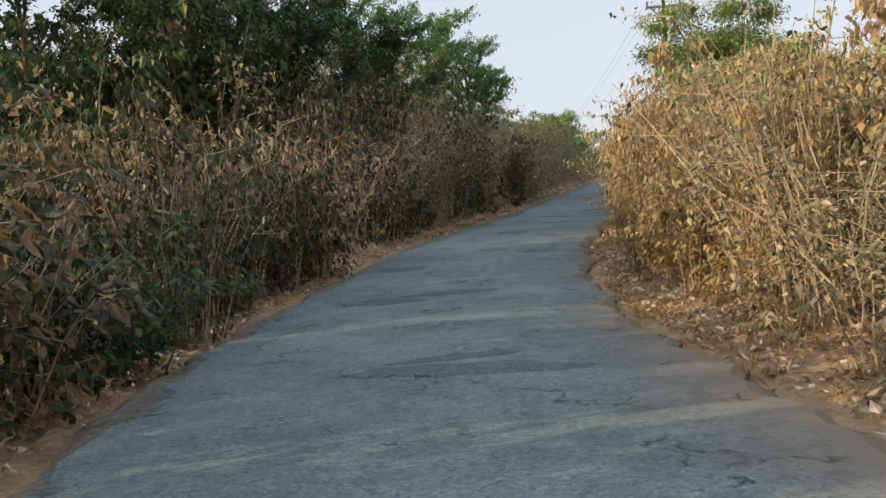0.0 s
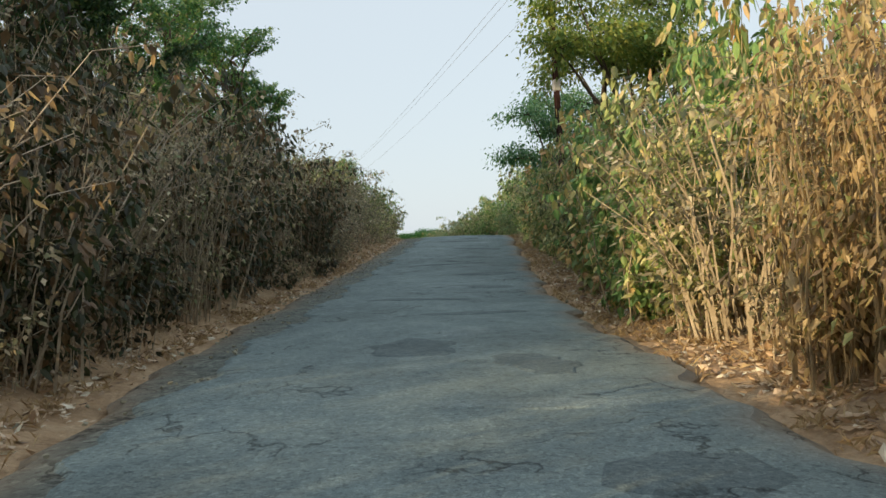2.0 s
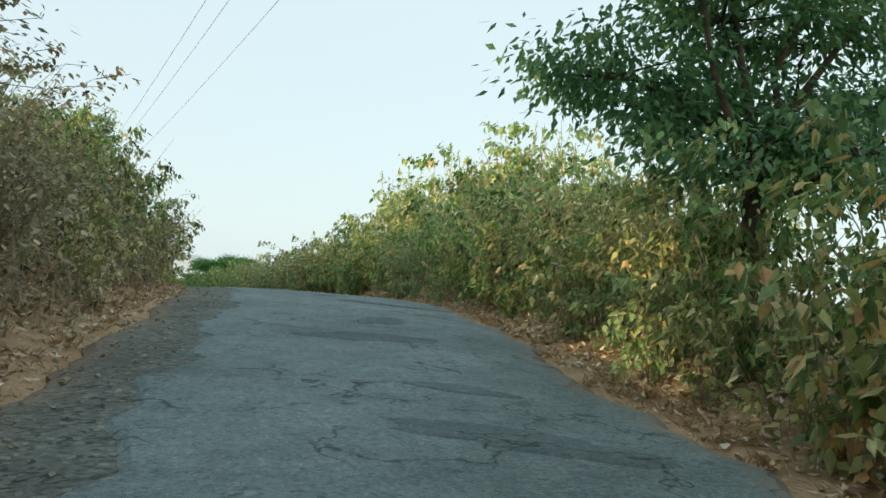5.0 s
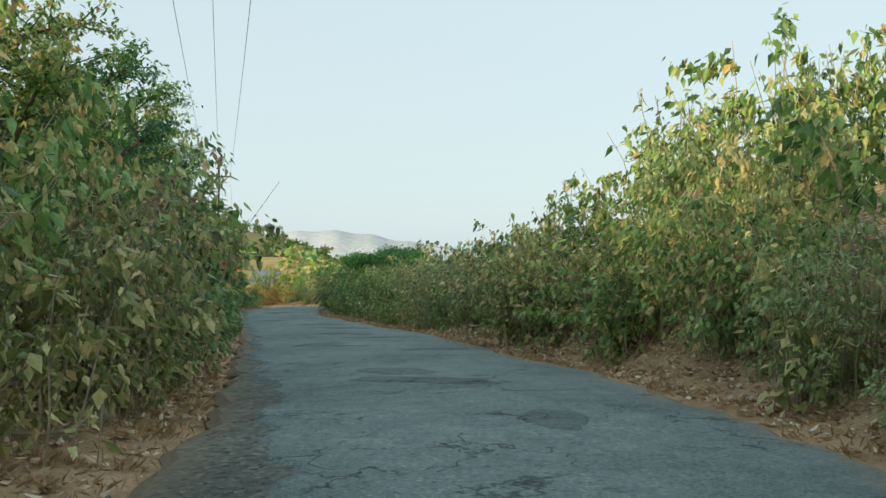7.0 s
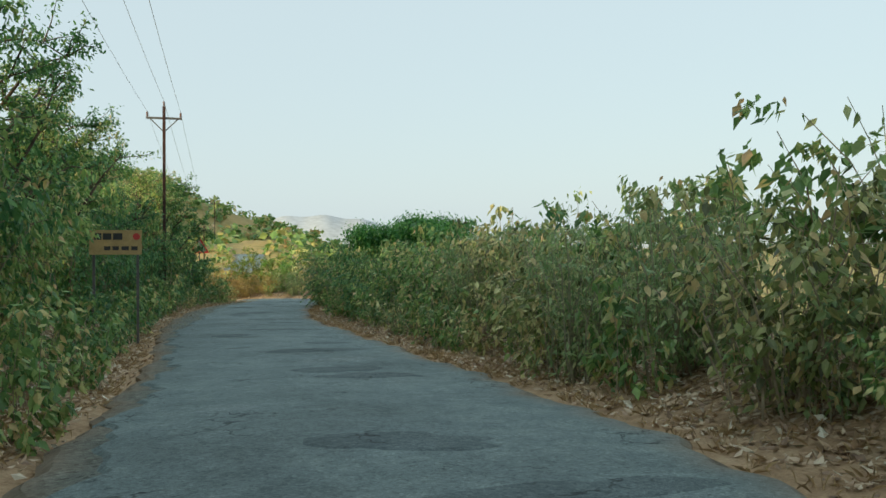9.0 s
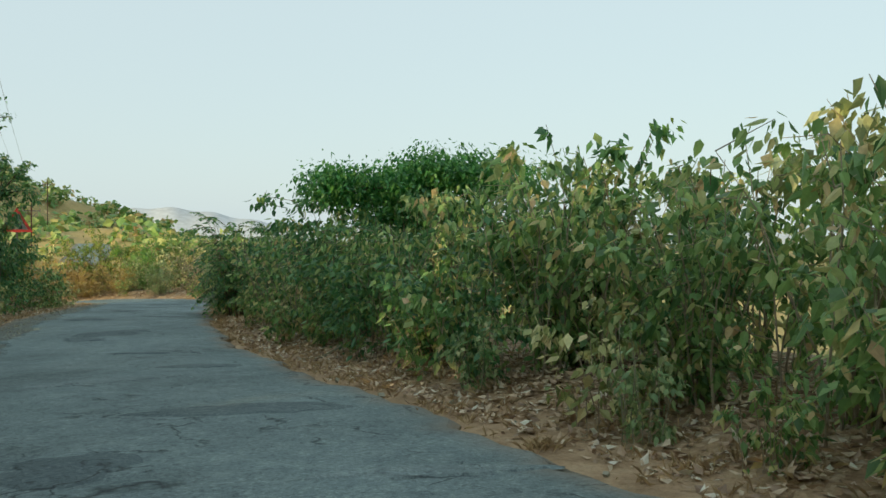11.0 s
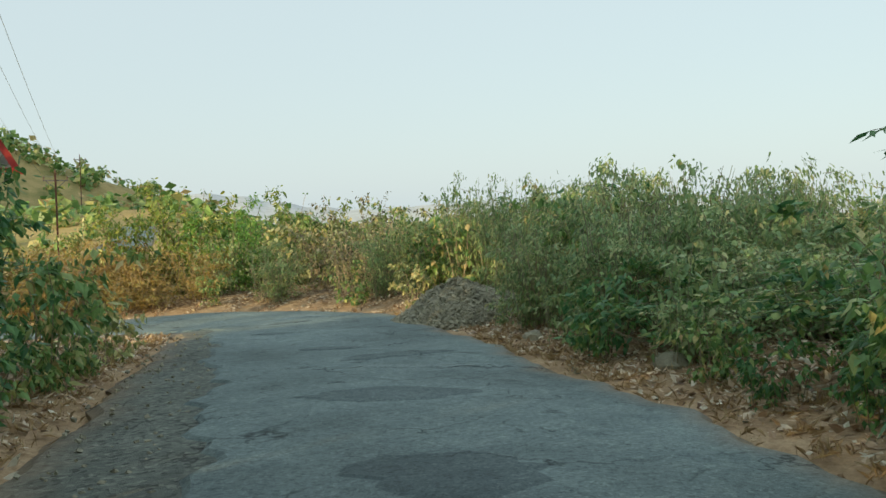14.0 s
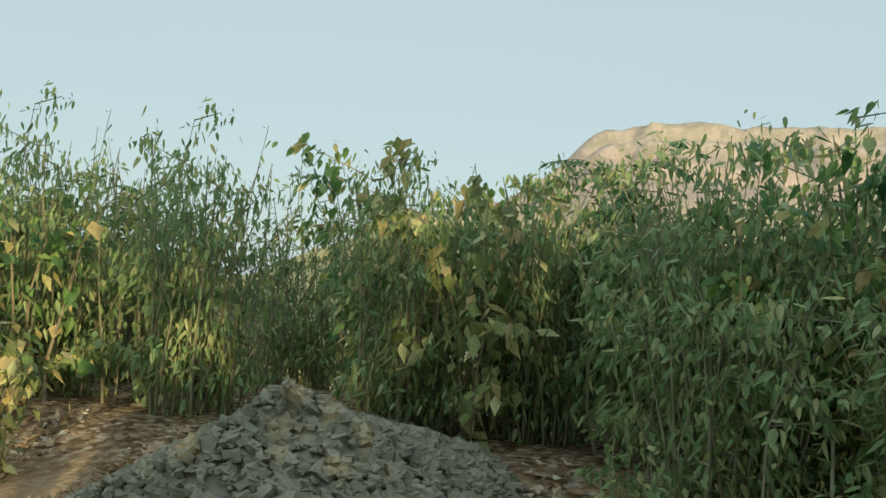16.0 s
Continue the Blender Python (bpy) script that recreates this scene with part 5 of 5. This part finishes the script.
# ---- far land ----
def mesa():
    th = np.radians(np.linspace(-58, -175, 200))
    rr = np.concatenate([np.linspace(170, 520, 40), np.linspace(525, 640, 60), np.linspace(650, 1200, 8)])
    f = np.interp(-np.degrees(th), [58, 63, 66, 70, 73, 76, 80, 83, 85, 86.5, 93, 110, 150, 175], [0.0, 0.1, 0.2, 0.32, 0.42, 0.48, 0.55, 0.7, 0.86, 0.98, 1.03, 1.0, 0.9, 0.8])
    T, Rr = np.meshgrid(th, rr, indexing="ij")
    wob = 7 * np.sin(T * 17) + 3 * np.sin(T * 41 + 1) + 2.5 * np.sin(T * 97) + 1.5 * np.sin(T * 163 + 2)
    r = Rr - wob
    prof = np.interp(r, [170, 330, 470, 530, 545, 552, 575, 580, 600, 606, 625, 1300], [-20, 2, 42, 72, 76, 88, 95, 107, 111, 124, 127, 128])
    low = np.interp(r, [170, 330, 470, 620, 1300], [-20, -6, 26, 62, 74])
    z = np.where(f[:, None] > 0.5, low * 2 * (1 - f[:, None]) + prof * (2 * f[:, None] - 1), low * 2 * f[:, None] - 20 * (1 - 2 * f[:, None]))
    x, y = 20.6 - np.sin(T) * Rr, 106.5 + np.cos(T) * Rr
    z = z + 2.0 * np.sin(x * 0.09) * np.cos(y * 0.08) + 1.0 * np.sin(x * 0.31 + y * 0.23)
    n, c = z.shape
    i = (np.arange(n - 1)[:, None] * c + np.arange(c - 1)[None, :]).ravel()
    fc = np.stack([i, i + c, i + c + 1, i + 1], 1)
    m, nt, bs = mat_base("hazed_strata_rock")
    geo = nt.nodes.new("ShaderNodeNewGeometry")
    sep = nt.nodes.new("ShaderNodeSeparateXYZ")
    nt.links.new(geo.outputs["Position"], sep.inputs[0])
    n1 = noise_tex(nt, 0.03, 6.0, 0.7)
    w = nt.nodes.new("ShaderNodeMath")
    w.operation = "MULTIPLY_ADD"
    nt.links.new(n1, w.inputs[0])
    w.inputs[1].default_value = 26.0
    nt.links.new(sep.outputs["Z"], w.inputs[2])
    mp = nt.nodes.new("ShaderNodeMapRange")
    mp.inputs["From Min"].default_value = -10
    mp.inputs["From Max"].default_value = 140
    nt.links.new(w.outputs[0], mp.inputs["Value"])
    # Strata tones are paled towards pink to hold the distance haze.
    col = ramp(nt, mp.outputs[0], [(0.0, (0.266, 0.266, 0.156)), (0.3, (0.350, 0.331, 0.197)), (0.48, (0.406, 0.360, 0.262)), (0.58, (0.406, 0.338, 0.312)), (0.66, (0.364, 0.310, 0.295)), (0.72, (0.434, 0.367, 0.353)), (0.8, (0.371, 0.317, 0.303)), (0.88, (0.441, 0.382, 0.369)), (0.96, (0.392, 0.346, 0.320))])
    speck = ramp(nt, noise_tex(nt, 0.12, 6.0, 0.75), [(0.42, (0.55, 0.62, 0.5)), (0.6, (1.1, 1.08, 1.05))])
    col = mixed(nt, 0.6, col, speck, "MULTIPLY")
    nt.links.new(col, bs.inputs["Base Color"])
    bs.inputs["Roughness"].default_value = 0.95
    tagged(mesh_ob("mesa", np.stack([x, y, z], -1).reshape(-1, 3), fc, [m], smooth=True), "flat-topped layered cliff hill far off in evening sun, colours paled as by haze", "hill", kind="structure")


mesa()


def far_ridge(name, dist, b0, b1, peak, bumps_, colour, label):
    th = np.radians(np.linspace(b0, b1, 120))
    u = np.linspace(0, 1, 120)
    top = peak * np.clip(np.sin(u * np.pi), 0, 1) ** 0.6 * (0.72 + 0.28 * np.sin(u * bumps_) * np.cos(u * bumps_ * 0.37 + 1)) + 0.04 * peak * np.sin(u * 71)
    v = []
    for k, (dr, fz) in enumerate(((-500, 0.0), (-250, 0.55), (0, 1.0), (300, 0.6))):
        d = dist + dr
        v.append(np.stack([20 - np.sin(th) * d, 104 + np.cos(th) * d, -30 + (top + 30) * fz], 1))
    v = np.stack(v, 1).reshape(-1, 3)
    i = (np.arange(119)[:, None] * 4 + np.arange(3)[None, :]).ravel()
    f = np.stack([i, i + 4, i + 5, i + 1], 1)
    # Haze of the distance is put into each ridge's own colour.
    mt = plain_mat(name + "_haze_tone", tuple(0.88 * c for c in colour), colour, 0.004, 0.95, 0.0)
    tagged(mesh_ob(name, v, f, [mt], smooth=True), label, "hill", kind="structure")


far_ridge("backdrop_ridge", 3600, 4, -26, 110, 9.0, (0.56, 0.59, 0.61), "skyline hills with distance haze as their pale blue-grey colour")
far_ridge("backdrop_ridge_low", 2900, -14, -62, 45, 14.0, (0.54, 0.57, 0.58), "low skyline hills with distance haze as their pale colour")


def hill_scrub():
    rng = np.random.default_rng(3)
    V, Fc, n0 = [], [], 0
    pts = []
    while len(pts) < 1300:
        x, y = rng.uniform(-60, 110), rng.uniform(135, 300)
        s, lat, _ = near_road(x, y)
        if abs(lat[0]) > 3.2 and rng.random() < 0.5 + 0.5 * math.sin(x * 0.11) * math.cos(y * 0.09):
            pts.append((x, y))
    zs = height(np.array([p[0] for p in pts]), np.array([p[1] for p in pts]))
    for (x, y), z in zip(pts, zs):
        r = rng.uniform(0.6, 2.2) * (1.0 if y < 190 else 1.3)
        m = 26
        P = rng.normal(0, 1, (m, 3))
        P /= np.linalg.norm(P, axis=1)[:, None]
        P = P * rng.uniform(0.4, 1, m)[:, None] * np.array([r, r, r * 0.6]) + np.array([x, y, z + r * 0.45])
        v, f = leaves(rng, P, rng.normal(0, 1, (m, 3)), np.full(m, r * 0.62), np.full(m, r * 0.55))
        V.append(v)
        Fc.append(f + n0)
        n0 += len(v)
    tagged(mesh_ob("hill_scrub", np.vstack(V), np.vstack(Fc), [MIXED]), "scattered green bushes on the golden hillside", "scrub", kind="stuff")


hill_scrub()


# ---- on the verge ----
def rubble(name, count, place, lo, hi, label, seed, mat=STONE, core=None):
    rng = np.random.default_rng(seed)
    bm = bmesh.new()
    bmesh.ops.create_cube(bm, size=1.5)
    base = np.array([v.co for v in bm.verts])
    fc = np.array([[v.index for v in f.verts] for f in bm.faces])
    bm.free()
    V, Fc = [], []
    for i in range(count):
        x, y, z = place(rng)
        s = rng.uniform(lo, hi) * np.array([1.0, rng.uniform(0.6, 1), rng.uniform(0.35, 0.75)])
        v = base * (1 + rng.uniform(-0.45, 0.3, (len(base), 3))) * s
        m = np.array(Euler(rng.uniform(-0.6, 0.6, 3) + np.array([0, 0, rng.uniform(0, 6)])).to_matrix())
        V.append(v @ m.T + np.array([x, y, z]))
        Fc.append(fc + i * len(base))
    if core is not None:
        nv = sum(len(v) for v in V)
        V.append(core[0])
        Fc.append(core[1] + nv)
    tagged(mesh_ob(name, np.vstack(V), np.vstack(Fc), [mat]), label, "stones", kind="stuff")




def pile_place(rng):
    a, u = rng.uniform(0, 6.283), math.sqrt(rng.uniform(0, 1))
    x, y = PILE[0] + math.cos(a) * u * PILE[2], PILE[1] + math.sin(a) * u * PILE[2] * 0.9
    return x, y, float(height(x, y)[0]) + PILE[3] * (1 - u) ** 0.85 * (0.95 + 0.1 * math.sin(a * 3)) + 0.01


def heap_core():
    rings, seg = 9, 28
    u, a = np.meshgrid(np.linspace(0.0, 1.0, rings), np.arange(seg) * 2 * np.pi / seg, indexing="ij")
    x = (PILE[0] + np.cos(a) * u * PILE[2]).ravel()
    y = (PILE[1] + np.sin(a) * u * PILE[2] * 0.9).ravel()
    z = height(x, y) + (PILE[3] * (1 - u) ** 0.85 * (0.95 + 0.1 * np.sin(a * 3))).ravel() - 0.02
    i, j = np.meshgrid(np.arange(rings - 1), np.arange(seg), indexing="ij")
    k = (j + 1) % seg
    f = np.stack([i * seg + j, i * seg + k, (i + 1) * seg + k, (i + 1) * seg + j], -1).reshape(-1, 4)
    return np.stack([x, y, z], 1), f


rubble("gravel_heap", 4600, pile_place, 0.018, 0.056, "heap of broken grey road stones beside the bend", 4, core=heap_core())


def verge_place(rng):
    s = rng.uniform(-2, 116)
    side = 1 if rng.random() < 0.55 else -1
    x, y = at_road(s, side * (HALF + rng.uniform(-0.1, 1.6) ** 1.0))
    return x, y, float(height(x, y)[0]) + 0.005


def band_place(rng):
    s = rng.choice([rng.uniform(18, 52), rng.uniform(84, 112)])
    x, y = at_road(s, -rng.uniform(1.3, 2.25))
    return x, y, float(near_road(x, y)[2][0]) + 0.03


rubble("edge_gravel", 900, band_place, 0.008, 0.03, "loose grit along the broken road edge", 8)
rubble("verge_stones", 700, verge_place, 0.012, 0.05, "small loose stones along the dusty verge", 6)


def litter():
    rng = np.random.default_rng(9)
    n = 85000
    s = rng.uniform(-3, 122, n)
    side = np.where(rng.random(n) < 0.55, 1, -1)
    off = HALF + np.where(side > 0, 0.3, 0.15) + np.abs(rng.normal(0.75, 0.5, n))
    k = np.argmin(np.abs(ARC[None, :] - s[:, None]), 1)
    x = LINE[k, 0] + RIGHT[k, 0] * side * off + rng.normal(0, 0.09, n)
    y = LINE[k, 1] + RIGHT[k, 1] * side * off + rng.normal(0, 0.12, n)
    z = height(x, y) + rng.uniform(0.006, 0.05, n)
    D = rng.normal(0, 1, (n, 3)) * np.array([1, 1, 0.35])
    ll = rng.uniform(0.04, 0.12, n)
    v, f = leaves(rng, np.stack([x, y, z], 1), D, ll, ll * rng.uniform(0.4, 0.7, n), 0.0)
    tagged(mesh_ob("leaf_litter", v, f, [LITTER]), "fallen brown and grey leaves lying along both verges", "leaf litter", kind="stuff")


litter()


def dry_grass():
    rng = np.random.default_rng(14)
    tufts, each = 4200, 12
    s = rng.uniform(4, 114, tufts)
    side = np.where(rng.random(tufts) < 0.5, 1, -1)
    off = HALF + 0.1 + np.abs(rng.normal(0.6, 0.55, tufts))
    k = np.argmin(np.abs(ARC[None, :] - s[:, None]), 1)
    x = np.repeat(LINE[k, 0] + RIGHT[k, 0] * side * off, each) + rng.normal(0, 0.07, tufts * each)
    y = np.repeat(LINE[k, 1] + RIGHT[k, 1] * side * off, each) + rng.normal(0, 0.07, tufts * each)
    D = rng.normal(0, 0.55, (tufts * each, 3))
    D[:, 2] = np.abs(D[:, 2]) + 0.5
    ll = rng.uniform(0.05, 0.2, tufts * each)
    v, f = leaves(rng, np.stack([x, y, height(x, y)], 1), D, ll, ll * 0.0 + 0.012, 0.3)
    tagged(mesh_ob("dry_grass", v, f, [STRAW]), "short tufts of straw-coloured dry grass along the verges", "grass", kind="stuff")


dry_grass()


def fallen_branch(s, lat, turn, length, seed):
    rng = np.random.default_rng(seed)
    x, y = at_road(s, lat)
    t = np.linspace(0, 1, 9)
    ln = np.stack([(t - 0.5) * length * math.cos(turn) + x + 0.12 * np.sin(t * 5 + seed), (t - 0.5) * length * math.sin(turn) + y + 0.12 * np.cos(t * 4 + seed), t * 0], 1)
    ln[:, 2] = height(ln[:, 0], ln[:, 1]) + 0.02 + 0.25 * t ** 2
    lines, radii = [ln], [0.028 * (1 - 0.75 * t)]
    for i in range(5):
        j = int(rng.integers(3, 8))
        d = rng.normal(0, 0.25, 3) + np.array([0, 0, 0.15])
        lines.append(ln[j] + np.linspace(0, 1, 9)[:, None] * d * length * 0.4)
        radii.append(0.01 * (1 - 0.8 * t))
    v, f = tubes(np.array(lines), np.array(radii), 5)
    tagged(mesh_ob("fallen_branch", v, f, [PALE_STEM]), "bare pale dead branch lying on the verge", "branch", "dead branches")


for i, (s, lat, turn, length) in enumerate(((16.0, -3.4, 0.5, 1.9), (18.5, -3.1, 2.4, 1.5), (22.0, -3.2, 1.0, 1.4), (5.5, 4.2, 2.6, 1.8), (7.5, 4.0, 0.2, 1.4), (54.5, -3.2, 0.7, 1.6), (57.0, -3.5, 0.2, 1.8), (88.5, 3.3, 0.4, 1.5), (92.0, 3.5, 2.8, 1.3), (105.5, 3.6, 2.2, 1.4), (99.0, 3.4, 0.6, 1.2))):
    fallen_branch(s, lat, turn, length, i)


def boulder(s, lat, size, seed):
    rng = np.random.default_rng(seed)
    x, y = at_road(s, lat)
    bm = bmesh.new()
    bmesh.ops.create_icosphere(bm, subdivisions=2, radius=1.0)
    for v in bm.verts:
        v.co *= 1 + 0.25 * noise.noise(v.co * 1.3 + Vector((seed, 0, 0))) + rng.uniform(-0.05, 0.05)
        v.co.z *= 0.6
        v.co *= size
    me = bpy.data.meshes.new("rock")
    bm.to_mesh(me)
    bm.free()
    me.materials.append(STONE)
    ob = new("rock", me)
    ob.matrix_world = Matrix.Translation((x, y, float(height(x, y)[0]) + size * 0.3)) @ Matrix.Rotation(seed * 1.7, 4, "Z")
    tagged(ob, "weathered grey-brown rock lying on the dusty verge", "rock", "roadside rocks")


for i, (s, lat, size) in enumerate(((12.6, 4.0, 0.22), (11.2, 4.4, 0.16), (6.0, 3.6, 0.1), (56.0, -3.0, 0.14), (56.8, -3.3, 0.18), (98.6, 3.4, 0.16), (104.5, 3.2, 0.18), (108.2, 3.0, 0.15), (100.8, -2.9, 0.1))):
    boulder(s, lat, size, i)
